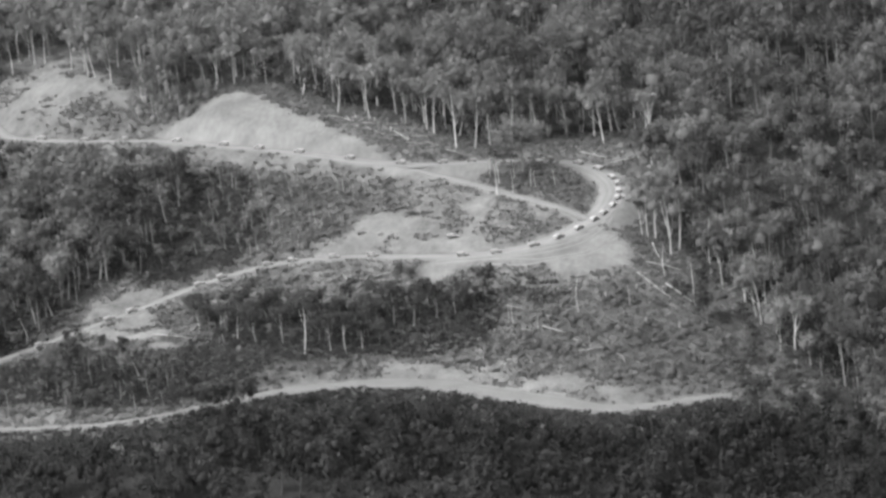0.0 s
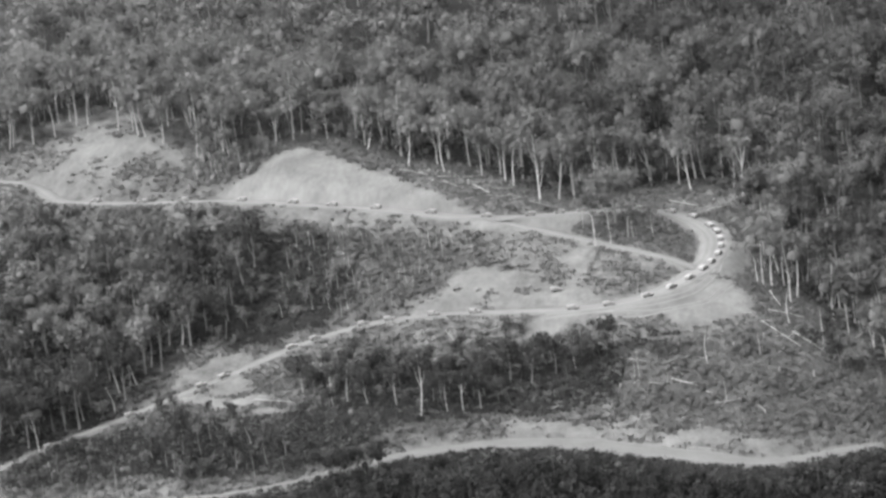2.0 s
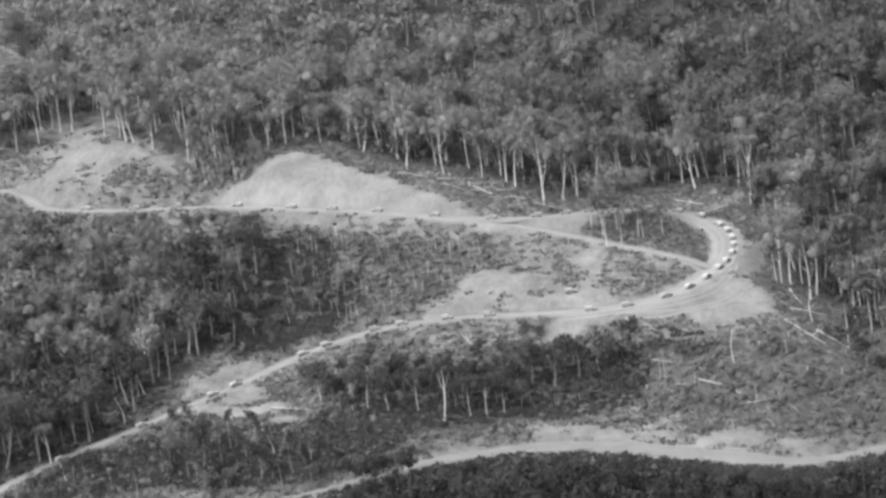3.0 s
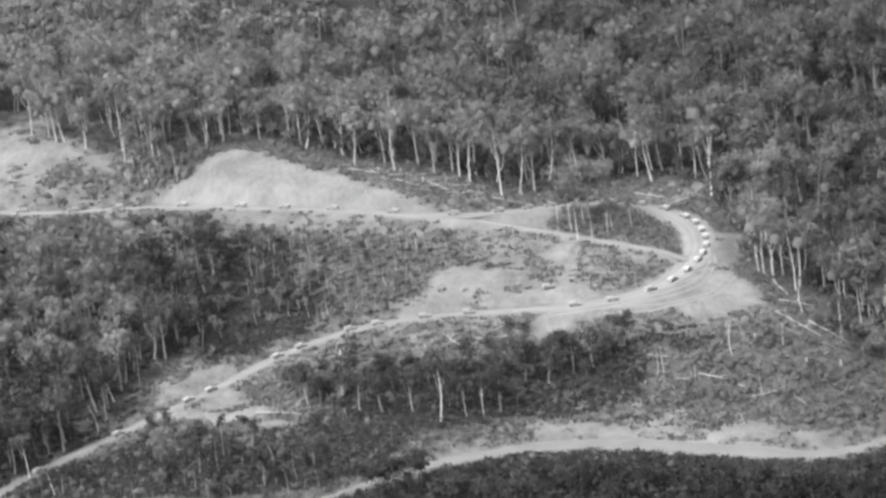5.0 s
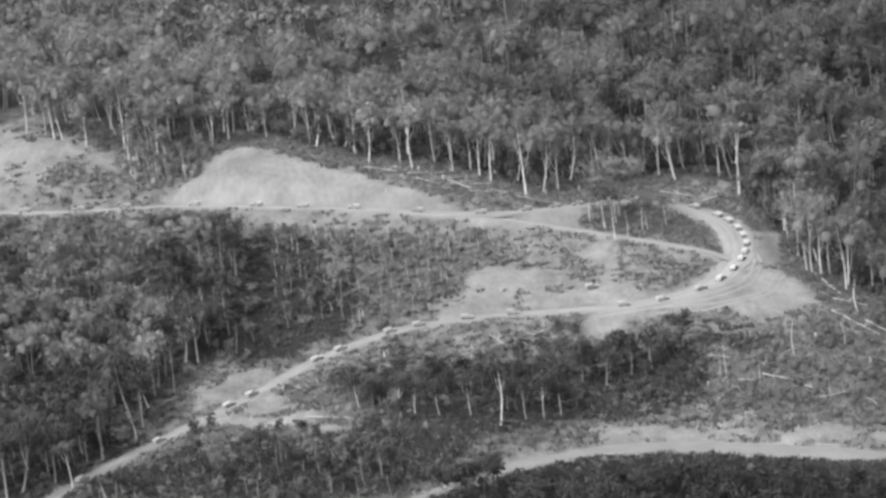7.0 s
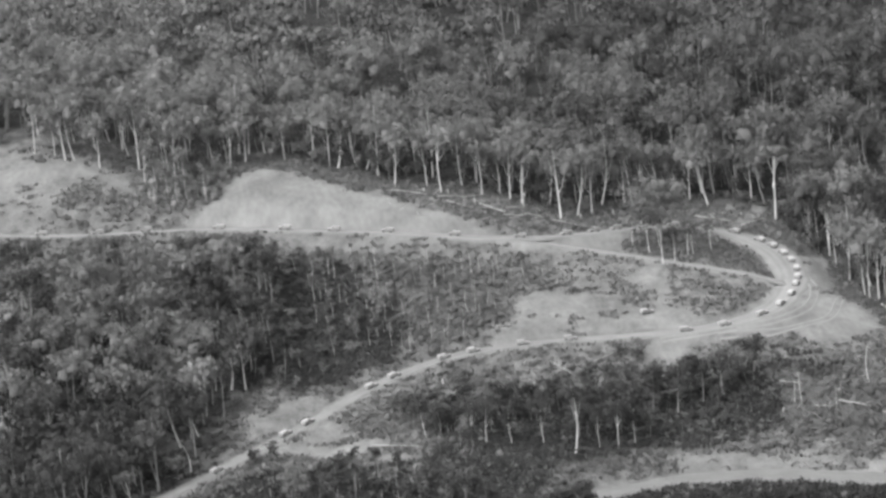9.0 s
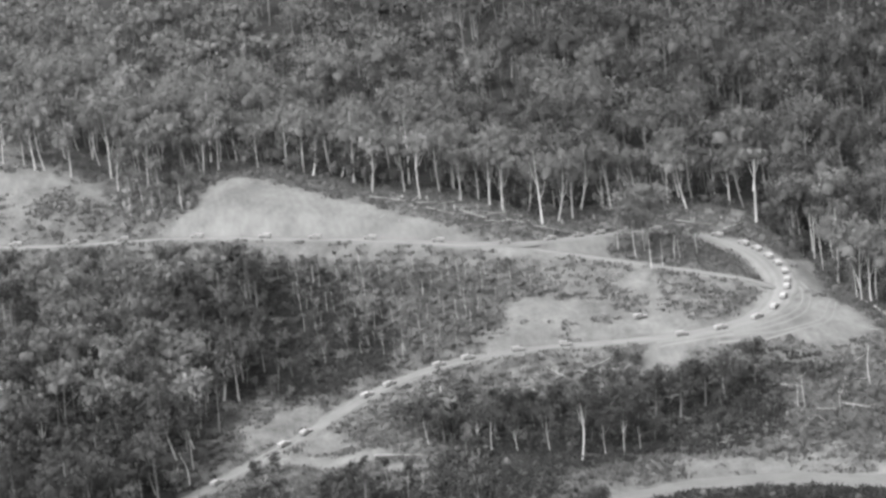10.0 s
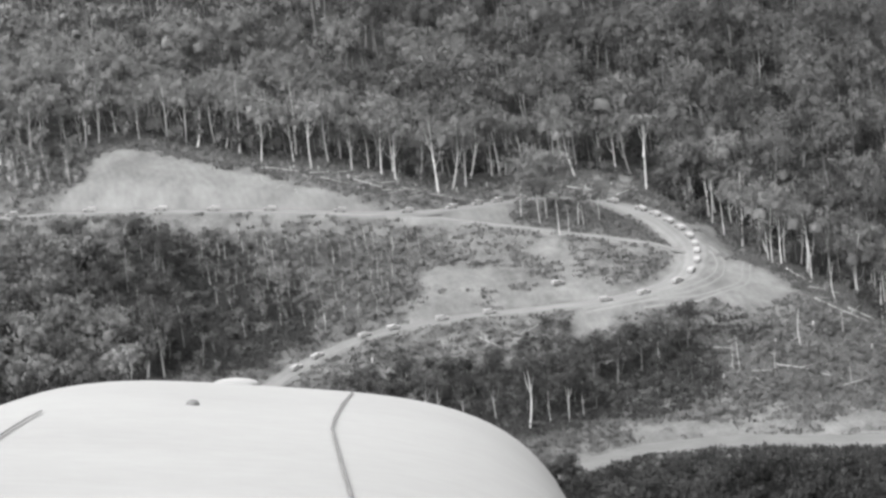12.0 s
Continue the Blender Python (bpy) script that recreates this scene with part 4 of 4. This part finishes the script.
# ---- undergrowth ----
def undergrowth(name, points, seed, label, radius, cards, size, leaf, tall=0.8):
    """Bushes with a leafy heart."""
    rng = np.random.default_rng(seed)
    z = land(points)
    n = len(points)
    r = rng.uniform(0, 1, n) ** 2 * (radius[1] - radius[0]) + radius[0]
    v, f, soft = leaf_cards(rng, np.c_[points, z + r * 0.2], r, cards, size, tall, 0.5, (BALL, BALL_FACES))
    me = mesh_from(name, v, f, [leaf], smooth=soft)
    return tagged(new(name, me), label, "bushes", kind="stuff")


def tall_grass(name, points, seed, label, cards, size, leaf, reach):
    """Rough grass, fern and saplings: upright blades in tufts."""
    rng = np.random.default_rng(seed)
    z = land(points)
    n = len(points)
    high = rng.uniform(0.5, 1.5, n) ** 1.5
    c = np.repeat(np.c_[points, z], cards, axis=0)
    m = len(c)
    h = np.repeat(high, cards) * rng.uniform(0.6, 1.2, m)
    pos = c + np.c_[rng.normal(size=(m, 2)) * reach, h * size * 0.8]
    nor = unit(np.c_[rng.normal(size=(m, 2)), rng.uniform(0.1, 0.9, m)])
    v = sprays(rng, pos, nor, size, 2.0, 1.7)
    me = mesh_from(name, v, np.arange(3 * m).reshape(-1, 3), [leaf])
    return tagged(new(name, me), label, "scrub", kind="stuff")


def brushy(q):
    """0 to 1, in patches a few metres wide: where brush has taken hold."""
    return np.array([0.5 + 0.55 * noise.noise((x * 0.13, y * 0.13, 0.0)) + 0.3 * noise.noise((x * 0.4, y * 0.4, 5.0)) for x, y in q])


def scrub_keep(q):
    return (bareness(q) < 0.04 + 0.85 * brushy(q)) & off_road(q, 0.6) & (depth_in_forest(q) < 9)


scrub_q = sow(-190, 100, -135, 75, 1.5, scrub_keep, 51)
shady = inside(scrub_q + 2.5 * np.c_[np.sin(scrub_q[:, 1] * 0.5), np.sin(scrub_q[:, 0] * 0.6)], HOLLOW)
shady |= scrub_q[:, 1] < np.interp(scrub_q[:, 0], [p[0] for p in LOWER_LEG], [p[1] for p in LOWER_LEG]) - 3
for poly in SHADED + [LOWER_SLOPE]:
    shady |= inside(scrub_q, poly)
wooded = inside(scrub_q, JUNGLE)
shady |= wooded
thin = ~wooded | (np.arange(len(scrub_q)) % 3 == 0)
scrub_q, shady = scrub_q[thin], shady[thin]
tall_grass("dark_scrub", scrub_q[shady], 55, "fern and scrub darkened for shade in hollows below the roads", 26, 0.45, SHADED_SHRUB, 0.75)
scrub_q = scrub_q[~shady]
tall_grass("scrub", scrub_q, 52, "rough grass, fern and saplings over the slopes", 11, 0.42, SHRUB, 0.6)
bush_q = sow(-190, 80, -115, 60, 3.3, lambda q: ~inside(q, HOLLOW) & scrub_keep(q) & (bareness(q) < 0.3) & off_road(q, 3.0) & (brushy(q) > 0.42), 53)
undergrowth("bushes", bush_q, 54, "head-high leafy bushes scattered over the slopes", (0.7, 2.0), 26, 0.34, SHRUB, 0.95)
GULLY = [(-128, 45), (-113, 41), (-105, 46), (-98, 60), (-100, 69), (-118, 67), (-125, 57)]
gully_q = sow(-130, -95, 40, 70, 2.1, lambda q: inside(q, GULLY) & (bareness(q) < 0.3) & (brushy(q) > 0.36), 58)
undergrowth("gully_bushes", gully_q, 59, "pale leafy bushes filling the gully between the banks", (0.8, 2.4), 44, 0.34, PALE_SHRUB, 1.4)
heart_q = sow(-175, -120, 38, 66, 1.6, lambda q: inside(q, OVERGROWN[0][0]) & off_road(q, 2.0) & (brushy(q) > 0.4), 56)
undergrowth("bank_bushes", heart_q, 57, "leafy bushes come back on the round earth bank", (0.4, 1.0), 26, 0.3, PALE_SHRUB, 1.3)
thick_q = sow(5, 75, -86, -48, 2.8, lambda q: inside(q, CLEARED) & (brushy(q) > 0.5) & off_road(q, 2.0), 60)
undergrowth("thick_bushes", thick_q, 61, "thick dark bushes on the cleared slope", (0.7, 2.1), 30, 0.34, DARK_BUSH, 1.1)




# ---- the convoy ----
PALE_CANVAS = material("pale_canvas", 0.19, 0.28, 1.5, rough=0.9, fine=0.3, random_object=0.5)
DULL_PAINT = material("dull_paint", 0.15, 0.23, 1.2, rough=0.6, fine=0.3, random_object=0.5)
RUBBER = material("dusty_rubber", 0.08, 0.13, 3.0, rough=0.9)
GLASS_DARK = material("windscreen_glass", 0.03, 0.05, 2.0, rough=0.12)


def box(bm, x0, x1, y0, y1, z0, z1, taper=0.0, bevel=0.04):
    """A rounded block, drawn in at the top by taper at both ends of x."""
    got = bmesh.ops.create_cube(bm, size=1.0)["verts"]
    for v in got:
        t = taper if v.co.z > 0 else 0.0
        v.co = Vector(((x0 + t if v.co.x < 0 else x1 - t), (y0 + t * 0.5 if v.co.y < 0 else y1 - t * 0.5), (z0 if v.co.z < 0 else z1)))
    edges = list({e for v in got for e in v.link_edges})
    bmesh.ops.bevel(bm, geom=edges, offset=bevel, segments=2, affect="EDGES", profile=0.5)


def wheel_bm(bm, width, radius):
    got = bmesh.ops.create_cone(bm, cap_ends=True, segments=18, radius1=radius, radius2=radius, depth=width, matrix=Matrix.Rotation(radians(90), 4, "X"))["verts"]
    rim = [e for e in {e for v in got for e in v.link_edges} if abs(e.verts[0].co.y - e.verts[1].co.y) < 1e-4]
    bmesh.ops.bevel(bm, geom=rim, offset=width * 0.22, segments=2, affect="EDGES", profile=0.5)


def build_jeep():
    """A light open utility vehicle, 3.5 m long, facing +x, under a pale canvas top."""
    car = new("utility_vehicle")
    bm = bmesh.new()
    box(bm, -1.65, 0.45, -0.72, 0.72, 0.42, 0.98, 0.03, 0.06)
    box(bm, -1.70, 1.62, -0.42, 0.42, 0.34, 0.50, 0.0, 0.03)
    part("body", bm, DULL_PAINT, car)
    bm = bmesh.new()
    box(bm, 0.44, 1.62, -0.58, 0.58, 0.50, 1.0, 0.06, 0.07)
    part("bonnet", bm, DULL_PAINT, car)
    for side in (-1, 1):
        bm = bmesh.new()
        box(bm, 0.72, 1.66, side * 0.66 - 0.12, side * 0.66 + 0.12, 0.74, 0.84, 0.04, 0.03)
        part("mudguard", bm, DULL_PAINT, car)
    bm = bmesh.new()
    box(bm, 1.66, 1.76, -0.7, 0.7, 0.42, 0.56, 0.0, 0.02)
    part("bumper", bm, DULL_PAINT, car)
    bm = bmesh.new()
    box(bm, 0.36, 0.44, -0.68, 0.68, 0.98, 1.5, 0.0, 0.02)
    screen = part("windscreen", bm, DULL_PAINT, car)
    bm = bmesh.new()
    box(bm, 0.435, 0.452, -0.6, 0.6, 1.05, 1.45, 0.0, 0.004)
    part("pane", bm, GLASS_DARK, screen)
    bm = bmesh.new()
    box(bm, -1.62, 0.46, -0.74, 0.74, 1.5, 1.74, 0.14, 0.10)
    box(bm, -1.68, -1.45, -0.73, 0.73, 0.95, 1.6, 0.05, 0.06)
    part("canvas_top", bm, PALE_CANVAS, car, "pale dusty canvas top")
    for px in (-1.0, 1.08):
        for side in (-1, 1):
            bm = bmesh.new()
            wheel_bm(bm, 0.2, 0.38)
            w = part("wheel", bm, RUBBER, car)
            w.location = (px, side * 0.66, 0.38)
    car.scale = (0.92, 0.92, 0.66)
    return tagged(car, "small dusty utility vehicle with a pale canvas top", "vehicle", "convoy of vehicles on the road")


def road_pose(key, x, offset=0.0, turn=0.0, low=None):
    """A place on a road near (x, y), to one side of its middle, heading along it."""
    line = ROADS[key]
    k = int(((line[:, :2] - np.array(x)) ** 2).sum(1).argmin())
    k = min(max(k, 2), len(line) - 3)
    t = line[k + 2, :3] - line[k - 2, :3]
    heading = math.degrees(math.atan2(t[1], t[0]))
    pitch = math.degrees(math.atan2(t[2], math.hypot(t[0], t[1])))
    side = unit(np.array([-t[1], t[0]]))
    p = line[k, :2] + side * offset
    return pose(p[0], p[1], line[k, 2] + 0.08, 0, -pitch, heading) @ pose(0, 0, 0, 0, 0, turn)


UPPER_CARS = [(-149, 37), (-135, 38), (-123, 39), (-105, 37), (-89, 31), (-77, 28), (-64, 26), (-48, 22), (-32, 20), (-21, 22), (-13, 26), (-7, 28), (0, 30)]
HAIRPIN_CARS = [(9, 32), (17, 31), (23, 28), (29, 22), (31, 18), (32, 12), (32, 6), (31.5, 0), (30, -6), (29, -12), (26, -19), (23, -26), (17, -32), (7, -34), (-2, -33)]
MIDDLE_CARS = [(-28, -29), (-40, -29), (-51, -29.5), (-58, -31), (-70, -35), (-76, -38), (-92, -50), (-97, -54), (-112, -65), (-129, -82)]


def build_convoy():
    rng = random.Random(5)
    first = None
    for key, cars, offset in (("upper", UPPER_CARS, 0.5), ("hairpin", HAIRPIN_CARS, 1.6), ("middle", MIDDLE_CARS, 0.4)):
        for xy in cars:
            m = road_pose(key, xy, offset + rng.uniform(-0.3, 0.3), rng.uniform(-4, 4) + 180)
            if first is None:
                first = build_jeep()
                first.matrix_basis = m @ Matrix.Diagonal((*first.scale, 1))
            else:
                copy_thing(first, m)
    # one stands in the pit inside the hairpin
    for x, y, turn in ((-8.5, -20.5, 10),):
        z = float(land([(x, y)])[0])
        copy_thing(first, pose(x, y, z + 0.05, 0, 0, turn))


build_convoy()


# ---- felled trunks and stumps ----
def build_log(x, y, length, thick, turn, label, group):
    """A felled trunk lying on the slope, with a few broken limbs."""
    rng = np.random.default_rng(int(abs(x * 31 + y * 17)))
    a = math.radians(turn)
    s = np.linspace(-0.5, 0.5, 7)
    q = np.c_[x + s * length * math.cos(a), y + s * length * math.sin(a)]
    z = land(q)
    z = np.maximum(np.polyval(np.polyfit(s, z, 1), s), z) + thick * 0.7 + 0.35
    q = q + np.c_[-math.sin(a) * np.ones(7), math.cos(a) * np.ones(7)] * (np.sin(s * 3.1 + rng.uniform(0, 6)) * length * 0.025)[:, None]
    line = np.c_[q, z]
    pieces = [tube(line - np.array([x, y, z[3]]), thick * (1 - 0.5 * (s + 0.5)), 7)]
    for k in range(3):
        i = int(rng.integers(2, 6))
        p = line[i] - np.array([x, y, z[3]])
        d = rng.normal(size=3) * 0.7 + np.array([0, 0, 0.5])
        pieces.append(tube([p, p + d * 0.8, p + d * 1.6], [thick * 0.4, thick * 0.28, thick * 0.1], 5))
    v, f = merged(pieces)
    ob = new("felled_trunk", mesh_from("felled_trunk", v, f, [DEADWOOD], smooth=True))
    ob.location = (x, y, z[3])
    return tagged(ob, label, "log", group)


FELLED = [(28, -67, 7.5, 0.36, -23), (21, -66.5, 4.5, 0.3, -15), (57, -45, 10, 0.36, -28), (51, -34, 9, 0.34, 15), (48, -27, 8, 0.34, -70), (50, -45, 12, 0.3, -34), (26, -63, 4, 0.25, -50), (35, -72, 5, 0.25, -40),
          (-56, 44, 9, 0.3, -15), (-46, 42.5, 6, 0.26, 12), (-44, 38, 7, 0.24, -30), (-36, 37, 8, 0.28, -38), (-30, 38.5, 7, 0.22, 14), (-26, 34, 5, 0.22, -14), (-31, 33, 6, 0.2, 4), (-19, 30.5, 6, 0.2, -16), (-38, 41, 5, 0.2, -5), (-40, 44, 8, 0.22, 30),
          (20, 38, 9, 0.28, -20), (30, 36, 8, 0.25, 35), (-33, -42, 7, 0.25, -55), (-22, -40, 6, 0.2, 20), (38, -75, 9, 0.25, 15), (14, -58, 8, 0.22, -10), (-74, -70, 10, 0.3, -12)]
for spec in FELLED:
    build_log(*spec[:3], spec[3] * 0.58, spec[4], "pale felled tree trunk lying on the cleared slope", "felled trunks")


def build_stump(x, y, height, thick):
    z = float(land([(x, y)])[0])
    v, f = tube([(0, 0, -0.3), (0.02, 0, height * 0.5), (0.05, 0.03, height)], [thick * 1.5, thick, thick * 0.9], 8)
    n = len(v)
    v = np.vstack([v, [[0.05, 0.03, height + 0.03]]])
    cap = np.array([[n - 8 + k, n - 8 + (k + 1) % 8, n] for k in range(8)])
    bm = bmesh.new()
    vs = [bm.verts.new(p) for p in v]
    for q in f:
        bm.faces.new([vs[i] for i in q])
    for q in cap:
        bm.faces.new([vs[i] for i in q])
    ob = part("stump", bm, DEADWOOD, None)
    ob.location = (x, y, z)
    return tagged(ob, "pale weathered tree stump on the cleared ground", "stump", "stumps")


STUMPS = [(-60, 46), (-52, 46), (-46, 45), (-40, 40), (-31, 42), (-24, 37), (-14, 36), (-5, 40), (6, 42), (28, 41), (46, -48), (39, -54), (28, -58), (12, -66), (50, -60), (58, -58), (20, -54), (-40, -48), (-60, -44)]
for k, (x, y) in enumerate(STUMPS):
    build_stump(x, y, 0.5 + 0.3 * (k % 4), 0.2 + 0.03 * (k % 3))


def build_brush():
    """Broken branches left lying where the slope was cleared."""
    rng = np.random.default_rng(77)
    pieces = []
    for x0, x1, y0, y1, count in ((10, 66, -82, -48, 60), (40, 70, -52, -22, 36), (-64, 32, 30, 46, 70), (-46, -16, -52, -38, 24), (-125, -60, -100, -60, 24)):
        q = np.c_[rng.uniform(x0, x1, count), rng.uniform(y0, y1, count)]
        q = q[off_road(q, 2.0) & (depth_in_forest(q) < 2)]
        z = land(q)
        for (x, y), h in zip(q, z):
            a, length = rng.uniform(0, 6.283), rng.uniform(1.2, 4.2)
            d = np.array([math.cos(a), math.sin(a), rng.uniform(-0.1, 0.6)]) * length
            p = np.array([x, y, h + 0.3])
            bend = rng.normal(size=3) * 0.08 * length
            r = rng.uniform(0.04, 0.1)
            pieces.append(tube([p, p + d * 0.5 + bend, p + d], [r, r * 0.8, r * 0.4], 4))
    v, f = merged(pieces)
    tagged(new("brushwood", mesh_from("brushwood", v, f, [DEADWOOD], smooth=True)), "pale broken branches strewn over the cleared slopes", "brushwood", kind="stuff")


build_brush()


# ---- the aircraft's cowling in front of the lens, as it stands at the end of the flight ----
COWL_PAINT = material("cowl_paint", 0.175, 0.24, 5.0, rough=0.45, fine=0.7, bump=0.03, bump_distance=0.004)
SEAM_RUBBER = material("seam_sealant", 0.07, 0.14, 20.0, rough=0.8)
SLOT_DARK = material("slot_shadow_gap", 0.03, 0.06, 20.0, rough=0.9)


def build_cowling():
    """A broad rounded cowling, about 1.2 m across; x across, y along its length towards the tip, z up."""
    cowl = new("aircraft_cowling")
    cowl.matrix_basis = PATH[-1][1] @ Matrix.Rotation(radians(-90), 4, "X")
    cx, half, deep, low, power, slope = COWL

    def section(y):
        # draws in towards the tip
        s = np.clip((y - 2.6) / 0.9, 0, 1)
        grow = math.sqrt(max(0.0, 1 - s ** 2.4))
        return grow

    def top(x, y, lift=0.0):
        g = section(y)
        u = min(abs(x - cx) / (half * (0.55 + 0.45 * g)), 1.0)
        return low - deep + deep * (0.25 + 0.75 * g) * (1 - u ** power) ** (1 / power) - (1 - g) * deep * 0.3 + slope * (x - cx) + lift

    bm = bmesh.new()
    ys = [1.35 + 2.15 * math.sin(k / 30 * math.pi / 2) for k in range(31)]
    rings = []
    for y in ys:
        g = section(y)
        w = half * (0.55 + 0.45 * g)
        rings.append([bm.verts.new((cx + w * math.sin(a), y, top(cx + w * math.sin(a), y) if abs(a) < 1.57 else low - deep - 0.1)) for a in np.linspace(-1.57, 1.57, 49)])
    for r0, r1 in zip(rings, rings[1:]):
        for a, b, c, d in zip(r0, r0[1:], r1[1:], r1):
            bm.faces.new((a, b, c, d))
    rim = rings[-1]
    bm.faces.new(rim)
    bmesh.ops.recalc_face_normals(bm, faces=bm.faces)
    for f in bm.faces:
        f.smooth = True
    part("shell", bm, COWL_PAINT, cowl)

    def strip(name, points, width, mat, label):
        bm = bmesh.new()
        pts = [Vector((x, y, top(x, y) + 0.002)) for x, y in points]
        prev = None
        for i, p in enumerate(pts):
            t = (pts[min(i + 1, len(pts) - 1)] - pts[max(i - 1, 0)]).normalized()
            side = t.cross(Vector((0, 0, 1))).normalized() * width
            row = [bm.verts.new(p - side), bm.verts.new(p + Vector((0, 0, width * 0.15))), bm.verts.new(p + side)]
            if prev:
                bm.faces.new((prev[0], prev[1], row[1], row[0]))
                bm.faces.new((prev[1], prev[2], row[2], row[1]))
            prev = row
        part(name, bm, mat, cowl, label)

    strip("seam", SEAM, 0.0011, SEAM_RUBBER, "curved dark panel seam")
    for slot in SLOTS:
        strip("slot", slot, 0.0012, SLOT_DARK, "straight dark slot in the panel")
    for name, (x, y), size, mat, label in (("drain_cap", CAP, (0.006, 0.010, 0.0045), SEAM_RUBBER, "small dark domed cap"), ("scoop", SCOOP, (0.024, 0.04, 0.006), COWL_PAINT, "low white hump at the tip")):
        bm = bmesh.new()
        bmesh.ops.create_uvsphere(bm, u_segments=20, v_segments=10, radius=1.0)
        for v in bm.verts:
            v.co = Vector((x + v.co.x * size[0], y + v.co.y * size[1], top(x, y) + v.co.z * size[2]))
        for f in bm.faces:
            f.smooth = True
        part(name, bm, mat, cowl, label)
    return tagged(cowl, "broad white rounded cowling of the aircraft", "aircraft part")


# middle of the cowling, half its width, its depth, the height of its back under the lens, its squareness and its bank
COWL = (-0.1801, 0.3242, 0.278, -0.1348, 3.657, -0.062)
CAP = (-0.2135, 2.352)
SCOOP = (-0.2112, 2.82)
SEAM = [(-0.0883, 2.71), (-0.0905, 2.481), (-0.0891, 2.266), (-0.0861, 2.144), (-0.0738, 1.937), (-0.0624, 1.751), (-0.0534, 1.608), (-0.0473, 1.5)]
SLOTS = [[(-0.3171, 2.18), (-0.3139, 2.087), (-0.309, 1.987), (-0.3031, 1.887), (-0.2997, 1.808)]]
build_cowling()
